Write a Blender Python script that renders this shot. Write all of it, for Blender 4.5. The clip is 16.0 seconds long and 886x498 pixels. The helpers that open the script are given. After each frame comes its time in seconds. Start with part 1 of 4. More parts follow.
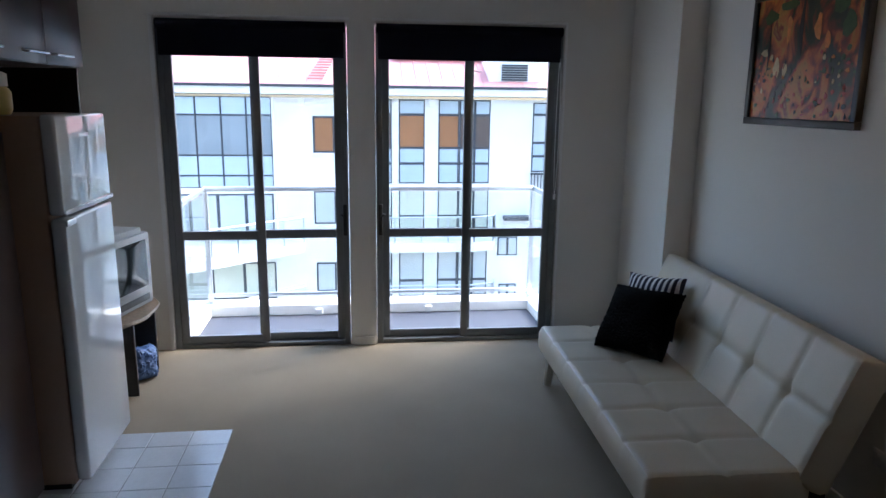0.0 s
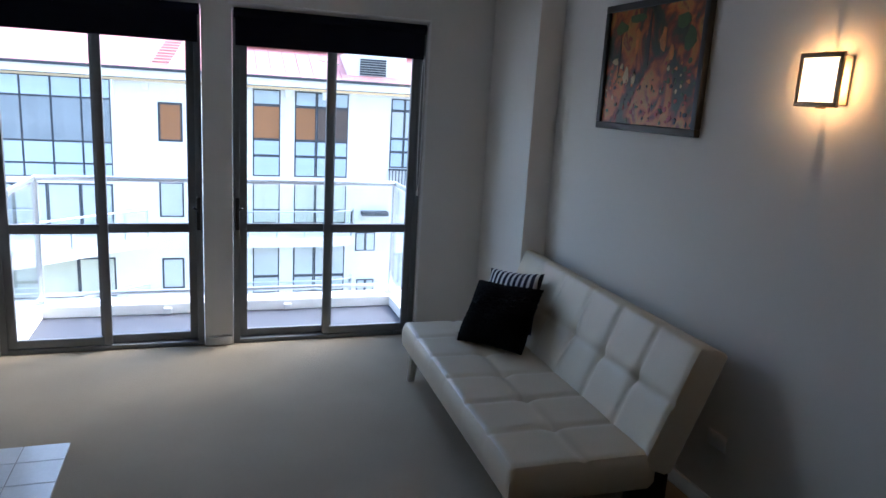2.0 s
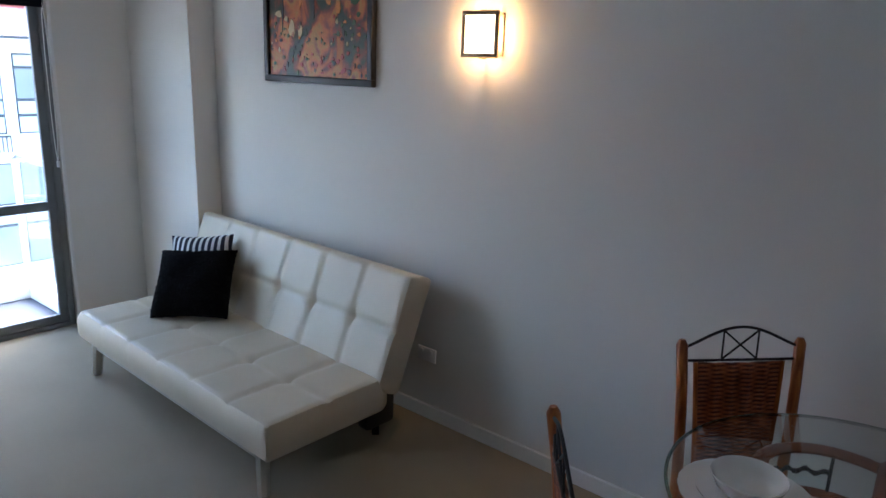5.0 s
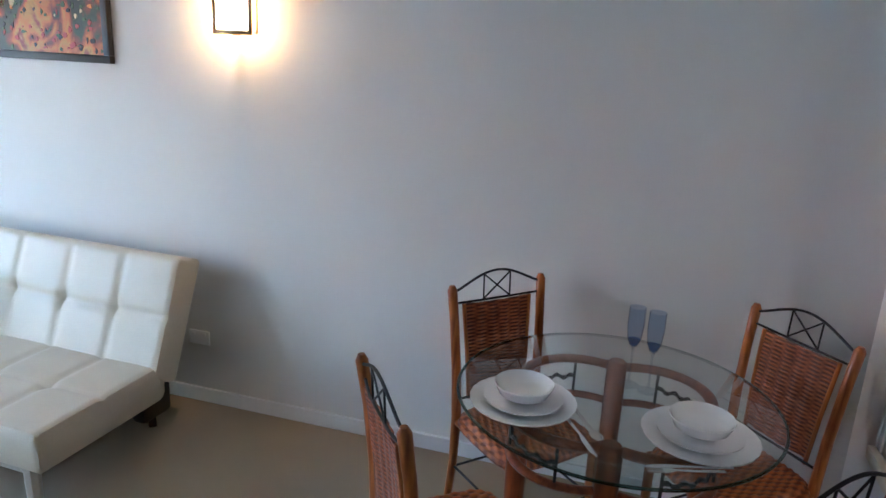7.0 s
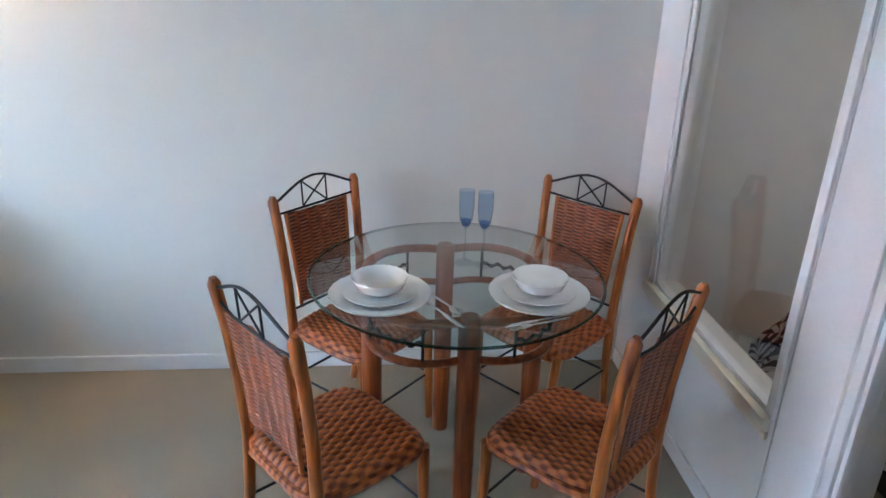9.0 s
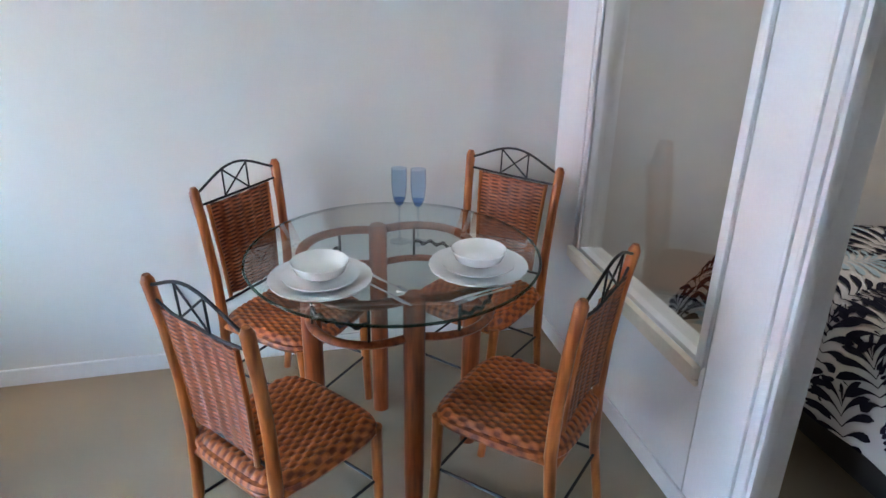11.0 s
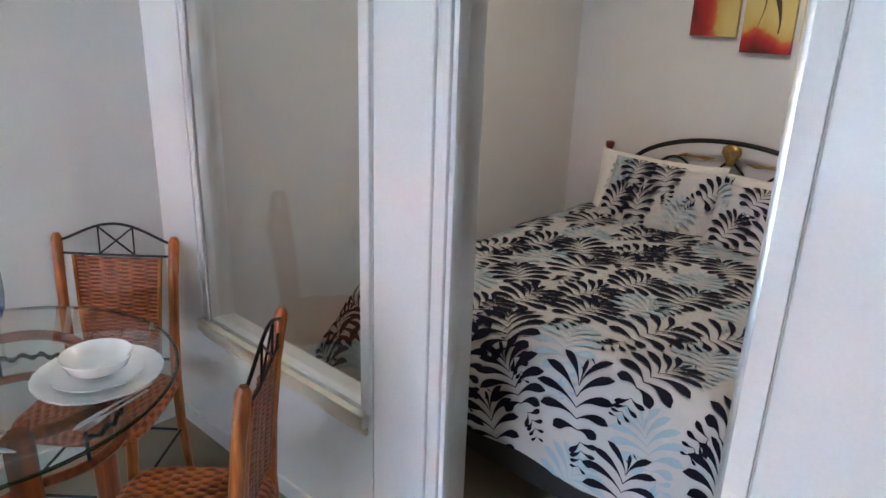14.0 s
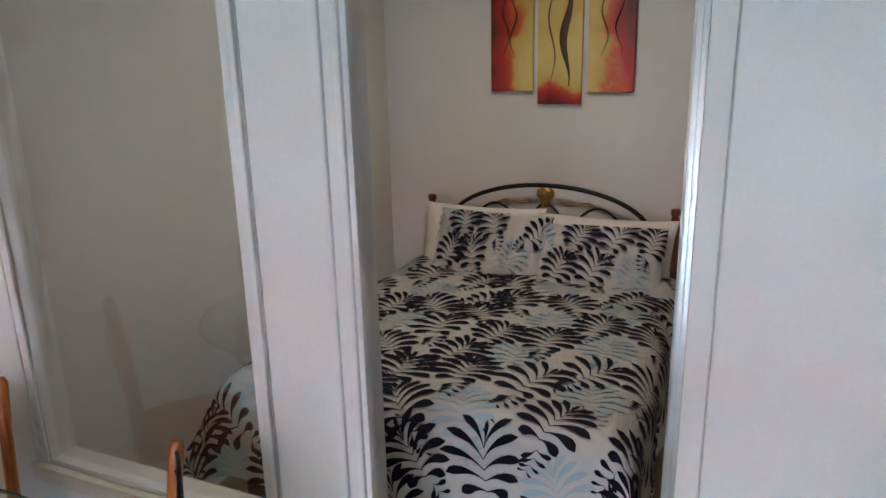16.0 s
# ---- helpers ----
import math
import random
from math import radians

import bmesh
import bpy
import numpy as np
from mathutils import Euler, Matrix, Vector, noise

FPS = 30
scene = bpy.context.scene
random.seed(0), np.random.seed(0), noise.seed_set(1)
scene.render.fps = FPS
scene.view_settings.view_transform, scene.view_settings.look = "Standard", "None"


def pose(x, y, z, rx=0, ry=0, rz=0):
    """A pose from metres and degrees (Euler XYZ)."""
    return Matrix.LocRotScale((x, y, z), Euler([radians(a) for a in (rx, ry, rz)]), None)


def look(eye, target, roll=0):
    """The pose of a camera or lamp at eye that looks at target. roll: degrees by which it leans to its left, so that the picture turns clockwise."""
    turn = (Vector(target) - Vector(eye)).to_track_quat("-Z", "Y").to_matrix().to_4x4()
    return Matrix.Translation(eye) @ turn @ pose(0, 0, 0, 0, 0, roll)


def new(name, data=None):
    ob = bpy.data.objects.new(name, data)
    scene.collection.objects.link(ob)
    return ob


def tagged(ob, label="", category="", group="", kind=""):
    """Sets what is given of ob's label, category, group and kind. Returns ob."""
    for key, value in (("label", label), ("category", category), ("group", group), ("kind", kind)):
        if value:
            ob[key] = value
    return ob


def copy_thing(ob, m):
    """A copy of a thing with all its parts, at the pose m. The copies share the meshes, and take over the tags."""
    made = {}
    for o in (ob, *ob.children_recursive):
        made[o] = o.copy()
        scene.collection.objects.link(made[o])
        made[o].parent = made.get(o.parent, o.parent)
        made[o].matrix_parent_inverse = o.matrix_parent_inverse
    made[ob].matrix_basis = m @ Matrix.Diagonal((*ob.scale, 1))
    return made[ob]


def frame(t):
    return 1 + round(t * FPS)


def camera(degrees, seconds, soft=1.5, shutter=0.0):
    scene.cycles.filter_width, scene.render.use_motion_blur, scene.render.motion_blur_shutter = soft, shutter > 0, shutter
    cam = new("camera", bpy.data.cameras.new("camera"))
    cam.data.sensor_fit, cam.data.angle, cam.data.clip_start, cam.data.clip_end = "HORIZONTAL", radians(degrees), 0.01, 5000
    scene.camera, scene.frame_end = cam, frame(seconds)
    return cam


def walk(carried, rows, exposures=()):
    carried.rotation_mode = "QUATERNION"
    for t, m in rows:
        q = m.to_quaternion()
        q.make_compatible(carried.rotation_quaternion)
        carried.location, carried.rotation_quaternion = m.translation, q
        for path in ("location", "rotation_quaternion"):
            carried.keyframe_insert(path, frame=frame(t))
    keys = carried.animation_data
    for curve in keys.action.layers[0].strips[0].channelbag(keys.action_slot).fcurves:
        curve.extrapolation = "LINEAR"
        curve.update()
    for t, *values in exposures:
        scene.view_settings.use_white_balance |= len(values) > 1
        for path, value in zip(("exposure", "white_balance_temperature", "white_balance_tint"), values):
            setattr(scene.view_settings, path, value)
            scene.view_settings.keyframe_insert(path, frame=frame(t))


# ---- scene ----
cam = camera(65.1, 16.0)
PATH = [
    (0, (0.778, 0.176, 1.736), (1.02, 2.116, 1.315), 0.7),
    (0.5, (0.746, 0.193, 1.737), (1.156, 2.105, 1.321), 1.2),
    (1, (0.725, 0.189, 1.725), (1.28, 2.066, 1.315), 1.8),
    (1.5, (0.742, 0.208, 1.73), (1.388, 2.053, 1.305), 1.7),
    (2, (0.744, 0.223, 1.732), (1.386, 2.07, 1.312), 3.4),
    (2.5, (0.729, 0.261, 1.72), (1.516, 2.045, 1.275), 4.2),
    (3, (0.608, 0.317, 1.715), (1.643, 1.963, 1.246), 1.7),
    (3.5, (0.513, 0.349, 1.723), (1.695, 1.901, 1.281), 2.3),
    (4, (0.483, 0.376, 1.728), (1.801, 1.811, 1.275), 1.9),
    (6.5, (0.188, 0.367, 1.758), (1.931, 1.191, 1.223), 3.6),
    (7, (0.143, 0.441, 1.744), (1.989, 0.988, 1.206), 2.9),
    (7.5, (0.105, 0.562, 1.731), (2.006, 0.737, 1.132), 2.2),
    (8, (0.081, 0.646, 1.715), (1.974, 0.636, 1.072), 2.7),
    (8.5, (0.069, 0.707, 1.705), (1.938, 0.592, 1.002), 1.7),
    (9, (0.077, 0.716, 1.716), (1.918, 0.528, 0.955), 1.8),
    (11.5, (0.091, 0.872, 1.704), (1.832, 0.265, 0.93), 0.7),
    (12, (0.101, 0.913, 1.706), (1.783, 0.112, 0.978), 0.6),
    (12.5, (0.12, 0.91, 1.71), (1.737, -0.04, 1.015), 0.9),
    (13, (0.169, 0.87, 1.709), (1.698, -0.224, 1.028), 0.6),
    (13.5, (0.232, 0.824, 1.696), (1.633, -0.436, 1.026), 1.1),
    (14, (0.271, 0.799, 1.692), (1.537, -0.606, 1.041), 1.9),
    (14.5, (0.33, 0.825, 1.705), (1.424, -0.731, 1.087), -0.1),
    (15, (0.414, 0.874, 1.749), (1.337, -0.796, 1.151), -0.3),
    (15.5, (0.466, 0.906, 1.783), (1.285, -0.834, 1.236), -0.9),
    (16, (0.534, 0.918, 1.796), (1.309, -0.847, 1.262), -1.3),
]
walk_rows = [(t, look(eye, target, roll)) for t, eye, target, roll in PATH]
EXPOSURES = [(0.0, 2.55, 5800, 12), (3.0, 2.85, 5700, 12), (4.2, 3.3, 5700, 11), (6.3, 4.5, 5700, 10), (7.5, 5.05, 5700, 8), (9.0, 5.6, 5600, 5), (11.5, 5.8, 5550, 4), (13.0, 5.75, 5650, 4), (14.5, 5.55, 5950, 5), (16.0, 5.25, 6150, 5)]
walk(cam, walk_rows, EXPOSURES)

# ---- world and sun ----
world = bpy.data.worlds.new("sky")
scene.world = world
world.use_nodes = True
wn = world.node_tree
sky = wn.nodes.new("ShaderNodeTexSky")
sky.sky_type = "NISHITA"
sky.sun_disc = False
sky.sun_elevation = radians(50)
sky.sun_rotation = radians(72)
sky.air_density, sky.dust_density, sky.ozone_density = 1.2, 3.0, 1.0
wn.links.new(sky.outputs[0], wn.nodes["Background"].inputs[0])
wn.nodes["Background"].inputs[1].default_value = 0.15
sun = new("sun", bpy.data.lights.new("sun", "SUN"))
sun.data.energy, sun.data.angle, sun.data.color = 1.0, radians(35), (1.0, 0.97, 0.93)
sun.matrix_world = look((23, 7.5, 28), (0, 0, 0))


# ---- materials ----
def mat(name, color, rough=0.5, metal=0.0, var=0.06, scale=3.0, bump=0.0, bscale=60.0, spec=0.5, coat=0.0):
    """A principled material with colour variation at two scales and a fine relief."""
    m = bpy.data.materials.new(name)
    m.use_nodes = True
    nt = m.node_tree
    b = nt.nodes["Principled BSDF"]
    b.inputs["Roughness"].default_value = rough
    b.inputs["Metallic"].default_value = metal
    b.inputs["Specular IOR Level"].default_value = spec
    b.inputs["Coat Weight"].default_value = coat
    tc = nt.nodes.new("ShaderNodeTexCoord")
    n1 = nt.nodes.new("ShaderNodeTexNoise")
    n1.inputs["Scale"].default_value = scale
    n1.inputs["Detail"].default_value = 5
    n2 = nt.nodes.new("ShaderNodeTexNoise")
    n2.inputs["Scale"].default_value = bscale
    n2.inputs["Detail"].default_value = 3
    for n in (n1, n2):
        nt.links.new(tc.outputs["Object"], n.inputs["Vector"])
    add = nt.nodes.new("ShaderNodeMath")
    add.operation = "ADD"
    nt.links.new(n1.outputs["Fac"], add.inputs[0])
    nt.links.new(n2.outputs["Fac"], add.inputs[1])
    ramp = nt.nodes.new("ShaderNodeMapRange")
    ramp.inputs["From Min"].default_value, ramp.inputs["From Max"].default_value = 0.6, 1.4
    ramp.inputs["To Min"].default_value, ramp.inputs["To Max"].default_value = 1 - var, 1 + var
    nt.links.new(add.outputs[0], ramp.inputs["Value"])
    mul = nt.nodes.new("ShaderNodeVectorMath")
    mul.operation = "SCALE"
    mul.inputs[0].default_value = color
    nt.links.new(ramp.outputs[0], mul.inputs["Scale"])
    nt.links.new(mul.outputs[0], b.inputs["Base Color"])
    if bump:
        bp = nt.nodes.new("ShaderNodeBump")
        bp.inputs["Strength"].default_value = bump
        bp.inputs["Distance"].default_value = 0.004
        nt.links.new(n2.outputs["Fac"], bp.inputs["Height"])
        nt.links.new(bp.outputs[0], b.inputs["Normal"])
    return m


def wood_mat(name, dark, light, rough=0.35, scale=14.0):
    """Wood with grain drawn out along the object's z axis."""
    m = mat(name, light, rough, var=0.1)
    nt = m.node_tree
    b = nt.nodes["Principled BSDF"]
    tc = nt.nodes.new("ShaderNodeTexCoord")
    mp = nt.nodes.new("ShaderNodeMapping")
    mp.inputs["Scale"].default_value = (scale * 4, scale * 4, scale * 0.35)
    n = nt.nodes.new("ShaderNodeTexNoise")
    n.inputs["Scale"].default_value = 1.0
    n.inputs["Detail"].default_value = 6
    r = nt.nodes.new("ShaderNodeValToRGB")
    r.color_ramp.elements[0].position, r.color_ramp.elements[0].color = 0.32, (*dark, 1)
    r.color_ramp.elements[1].position, r.color_ramp.elements[1].color = 0.68, (*light, 1)
    nt.links.new(tc.outputs["Object"], mp.inputs[0])
    nt.links.new(mp.outputs[0], n.inputs["Vector"])
    nt.links.new(n.outputs["Fac"], r.inputs[0])
    nt.links.new(r.outputs[0], b.inputs["Base Color"])
    return m


def glass_mat(name, color=(1, 1, 1), rough=0.0, ior=1.45, thin=True):
    """Clear glass: a pane that lets light straight through and mirrors by Fresnel, or a solid body."""
    m = bpy.data.materials.new(name)
    m.use_nodes = True
    nt = m.node_tree
    if not thin:
        b = nt.nodes["Principled BSDF"]
        b.inputs["Base Color"].default_value = (*color, 1)
        b.inputs["Roughness"].default_value = rough
        b.inputs["Transmission Weight"].default_value = 1.0
        b.inputs["IOR"].default_value = ior
        return m
    out = nt.nodes["Material Output"]
    tr = nt.nodes.new("ShaderNodeBsdfTransparent")
    tr.inputs[0].default_value = (*color, 1)
    gl = nt.nodes.new("ShaderNodeBsdfGlossy")
    gl.inputs["Roughness"].default_value = rough
    lw = nt.nodes.new("ShaderNodeLayerWeight")
    lw.inputs[0].default_value = 0.5
    pw = nt.nodes.new("ShaderNodeMath")
    pw.operation = "POWER"
    pw.inputs[1].default_value = 5.0
    nt.links.new(lw.outputs["Facing"], pw.inputs[0])
    f0 = ((ior - 1) / (ior + 1)) ** 2
    fr = nt.nodes.new("ShaderNodeMath")
    fr.operation = "MULTIPLY_ADD"
    fr.inputs[1].default_value, fr.inputs[2].default_value = 1 - f0, f0
    nt.links.new(pw.outputs[0], fr.inputs[0])
    mx = nt.nodes.new("ShaderNodeMixShader")
    nt.links.new(fr.outputs[0], mx.inputs[0])
    nt.links.new(tr.outputs[0], mx.inputs[1])
    nt.links.new(gl.outputs[0], mx.inputs[2])
    nt.links.new(mx.outputs[0], out.inputs[0])
    return m


def glow_mat(name, color, strength):
    m = mat(name, color, 0.4)
    b = m.node_tree.nodes["Principled BSDF"]
    b.inputs["Emission Color"].default_value = (*color, 1)
    b.inputs["Emission Strength"].default_value = strength
    return m


def weave_mat(name, dark, light, px, py, axes="XY"):
    """Woven cane: strands of light and dark by the weave's own pitch."""
    m = mat(name, light, 0.45, var=0.15, scale=9, bscale=150, bump=0.4)
    nt = m.node_tree
    b = nt.nodes["Principled BSDF"]
    tc = nt.nodes.new("ShaderNodeTexCoord")
    sp = nt.nodes.new("ShaderNodeSeparateXYZ")
    nt.links.new(tc.outputs["Object"], sp.inputs[0])
    waves = []
    for axis, pitch in zip(axes, (px, py)):
        a = nt.nodes.new("ShaderNodeMath")
        a.operation = "MULTIPLY"
        a.inputs[1].default_value = math.pi / pitch
        nt.links.new(sp.outputs[axis], a.inputs[0])
        s = nt.nodes.new("ShaderNodeMath")
        s.operation = "SINE"
        nt.links.new(a.outputs[0], s.inputs[0])
        waves.append(s)
    p = nt.nodes.new("ShaderNodeMath")
    p.operation = "MULTIPLY"
    nt.links.new(waves[0].outputs[0], p.inputs[0])
    nt.links.new(waves[1].outputs[0], p.inputs[1])
    n = nt.nodes.new("ShaderNodeTexNoise")
    n.inputs["Scale"].default_value = 40
    nt.links.new(tc.outputs["Object"], n.inputs["Vector"])
    q = nt.nodes.new("ShaderNodeMath")
    q.operation = "MULTIPLY_ADD"
    q.inputs[1].default_value = 0.5
    nt.links.new(p.outputs[0], q.inputs[0])
    nt.links.new(n.outputs["Fac"], q.inputs[2])
    r = nt.nodes.new("ShaderNodeValToRGB")
    r.color_ramp.elements[0].position, r.color_ramp.elements[0].color = 0.2, (*dark, 1)
    r.color_ramp.elements[1].position, r.color_ramp.elements[1].color = 0.75, (*light, 1)
    nt.links.new(q.outputs[0], r.inputs[0])
    nt.links.new(r.outputs[0], b.inputs["Base Color"])
    return m


def ramp_mat(name, stops, scale, stretch=(1, 1, 1), rough=0.5, detail=6, kind="noise", axis_mix=None):
    """Paint in several colours that follow a noise; axis_mix = (axis, from, to, weight) adds a gradient."""
    m = mat(name, (0.5, 0.5, 0.5), rough)
    nt = m.node_tree
    b = nt.nodes["Principled BSDF"]
    tc = nt.nodes.new("ShaderNodeTexCoord")
    mp = nt.nodes.new("ShaderNodeMapping")
    mp.inputs["Scale"].default_value = stretch
    n = nt.nodes.new("ShaderNodeTexNoise")
    n.inputs["Scale"].default_value = scale
    n.inputs["Detail"].default_value = detail
    n.inputs["Distortion"].default_value = 0.6
    nt.links.new(tc.outputs["Object"], mp.inputs[0])
    nt.links.new(mp.outputs[0], n.inputs["Vector"])
    value = n.outputs["Fac"]
    if axis_mix:
        axis, lo, hi, weight = axis_mix
        sp = nt.nodes.new("ShaderNodeSeparateXYZ")
        nt.links.new(tc.outputs["Object"], sp.inputs[0])
        g = nt.nodes.new("ShaderNodeMapRange")
        g.inputs["From Min"].default_value, g.inputs["From Max"].default_value = lo, hi
        g.inputs["To Min"].default_value, g.inputs["To Max"].default_value = -weight, weight
        nt.links.new(sp.outputs[axis], g.inputs["Value"])
        s = nt.nodes.new("ShaderNodeMath")
        s.operation = "ADD"
        nt.links.new(value, s.inputs[0])
        nt.links.new(g.outputs[0], s.inputs[1])
        value = s.outputs[0]
    r = nt.nodes.new("ShaderNodeValToRGB")
    els = r.color_ramp.elements
    els[0].position, els[0].color = stops[0][0], (*stops[0][1], 1)
    els[1].position, els[1].color = stops[-1][0], (*stops[-1][1], 1)
    for pos, col in stops[1:-1]:
        els.new(pos).color = (*col, 1)
    nt.links.new(value, r.inputs[0])
    nt.links.new(r.outputs[0], b.inputs["Base Color"])
    return m


M_WALL = mat("wall_paint", (0.75, 0.735, 0.70), 0.75, var=0.03, scale=1.2, bump=0.06, bscale=220, spec=0.25)
M_BEDWALL = mat("bedroom_paint", (0.70, 0.67, 0.63), 0.75, var=0.03, scale=1.2, bump=0.06, bscale=220, spec=0.25)
M_CEIL = mat("ceiling_paint", (0.78, 0.77, 0.74), 0.85, var=0.02, scale=1.0)
M_TRIM = mat("white_gloss_paint", (0.80, 0.80, 0.80), 0.35, var=0.03, scale=4, bump=0.03, bscale=90)
M_CARPET = mat("carpet", (0.36, 0.30, 0.22), 0.95, var=0.14, scale=1.6, bump=0.9, bscale=420, spec=0.1)
M_ALU = mat("grey_aluminium", (0.19, 0.20, 0.21), 0.45, metal=0.35, var=0.05, scale=8)
M_SILVER = mat("silver_aluminium", (0.62, 0.65, 0.68), 0.32, metal=0.8, var=0.05, scale=8)
M_BLIND = mat("navy_blind", (0.007, 0.008, 0.02), 0.9, var=0.1, scale=20, bump=0.2, bscale=400, spec=0.1)
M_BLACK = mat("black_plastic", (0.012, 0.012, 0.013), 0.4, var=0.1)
M_GLASS = glass_mat("window_glass", (0.97, 0.985, 0.98))
M_PGLASS = glass_mat("partition_glass", (0.97, 0.975, 0.965), ior=2.1)
M_TGLASS = glass_mat("table_glass", (0.95, 0.985, 0.97), ior=1.5)
M_GEDGE = glass_mat("glass_edge", (0.22, 0.38, 0.35), rough=0.08, thin=False)
M_LEATHER = mat("cream_leatherette", (0.60, 0.525, 0.40), 0.36, var=0.05, scale=5, bump=0.12, bscale=160)
M_LEG = mat("painted_metal", (0.52, 0.48, 0.40), 0.35, var=0.06)
M_FUR = mat("black_plush", (0.006, 0.006, 0.007), 0.95, var=0.3, scale=30, bump=1.0, bscale=240, spec=0.1)
M_TILE = mat("white_tile", (0.70, 0.72, 0.74), 0.18, var=0.06, scale=3)
M_GROUT = mat("grout", (0.36, 0.35, 0.34), 0.9, var=0.1, scale=12)
M_FRIDGE = mat("white_enamel", (0.70, 0.71, 0.72), 0.09, var=0.02, scale=3, coat=0.5)
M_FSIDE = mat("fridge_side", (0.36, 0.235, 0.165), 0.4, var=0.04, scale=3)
M_BROWN = mat("dark_brown_laminate", (0.045, 0.022, 0.016), 0.3, var=0.2, scale=6)
M_CHROME = mat("chrome", (0.75, 0.75, 0.76), 0.18, metal=1.0, var=0.03)
M_CANE = wood_mat("rattan_pole", (0.22, 0.052, 0.011), (0.53, 0.170, 0.036), 0.28)
M_TWOOD = wood_mat("table_rattan", (0.16, 0.036, 0.009), (0.37, 0.092, 0.022), 0.3)
M_IRON = mat("black_iron", (0.02, 0.02, 0.022), 0.45, metal=0.6, var=0.15, scale=30)
M_SEAT = weave_mat("woven_seat", (0.17, 0.036, 0.008), (0.47, 0.125, 0.026), 0.014, 0.028, "XY")
M_BACKW = weave_mat("woven_back", (0.10, 0.022, 0.008), (0.38, 0.105, 0.030), 0.05, 0.007, "XZ")
M_CHINA = mat("white_china", (0.90, 0.90, 0.89), 0.12, var=0.01, coat=0.4)
M_FLUTE = glass_mat("blue_flute", (0.86, 0.91, 0.98), ior=1.4)
M_FLUTEB = glass_mat("deep_blue_glass", (0.60, 0.71, 0.93), ior=1.35)
M_STEEL = mat("cutlery_steel", (0.7, 0.7, 0.7), 0.2, metal=1.0, var=0.03)
M_DUVET = mat("white_cotton", (0.57, 0.545, 0.53), 0.9, var=0.03, scale=4, bump=0.2, bscale=500, spec=0.15)
M_NAVY = mat("navy_print", (0.010, 0.010, 0.022), 0.9, var=0.1, scale=8, spec=0.15)
M_PALE = mat("pale_blue_print", (0.40, 0.50, 0.56), 0.9, var=0.06, scale=8, spec=0.15)
M_PILLOW = mat("cream_cotton", (0.80, 0.76, 0.70), 0.9, var=0.03, bump=0.2, bscale=400, spec=0.15)
M_BEDBASE = mat("black_bed_base", (0.02, 0.018, 0.018), 0.8, var=0.2, bump=0.3, bscale=300)
M_BRASS = mat("aged_brass", (0.33, 0.20, 0.06), 0.4, metal=0.8, var=0.25, scale=30)
M_POST = wood_mat("dark_red_wood", (0.09, 0.018, 0.010), (0.22, 0.05, 0.025), 0.3)
M_CONC = mat("white_render", (0.90, 0.89, 0.87), 0.8, var=0.05, scale=1.5, bump=0.1, bscale=60)
M_BTILE = mat("balcony_tile", (0.085, 0.09, 0.115), 0.6, var=0.1, scale=5)
M_ROOF = mat("red_roof", (0.60, 0.27, 0.26), 0.5, var=0.08, scale=1)
M_BGLASS = mat("far_window_glass", (0.28, 0.32, 0.35), 0.10, var=0.3, scale=0.7)
M_SPAN = mat("blue_spandrel", (0.48, 0.57, 0.64), 0.3, var=0.08, scale=1)
M_ORANGE = mat("orange_blind", (0.34, 0.15, 0.06), 0.7, var=0.18, scale=1.2)
M_DARKBL = mat("brown_blind", (0.12, 0.085, 0.07), 0.6, var=0.25, scale=1.2)
M_YPANE = mat("cream_curtained_pane", (0.64, 0.65, 0.55), 0.35, var=0.12, scale=1)
M_PANEW = mat("curtained_pane", (0.58, 0.61, 0.62), 0.3, var=0.1, scale=1)
M_FRAMEB = mat("far_window_frame", (0.05, 0.06, 0.075), 0.5, var=0.1)
M_GROUND = mat("courtyard_paving", (0.32, 0.31, 0.30), 0.9, var=0.15, scale=0.5)


# ---- mesh helpers ----
def box(bm, x0, x1, y0, y1, z0, z1, bevel=0.0, seg=2):
    c = bmesh.ops.create_cube(bm, size=1.0)
    vs = c["verts"]
    for v in vs:
        v.co = Vector((x0 + (v.co.x + 0.5) * (x1 - x0), y0 + (v.co.y + 0.5) * (y1 - y0), z0 + (v.co.z + 0.5) * (z1 - z0)))
    if bevel:
        es = list({e for v in vs for e in v.link_edges})
        bmesh.ops.bevel(bm, geom=es, offset=bevel, segments=seg, profile=0.5, affect="EDGES")
    return bm


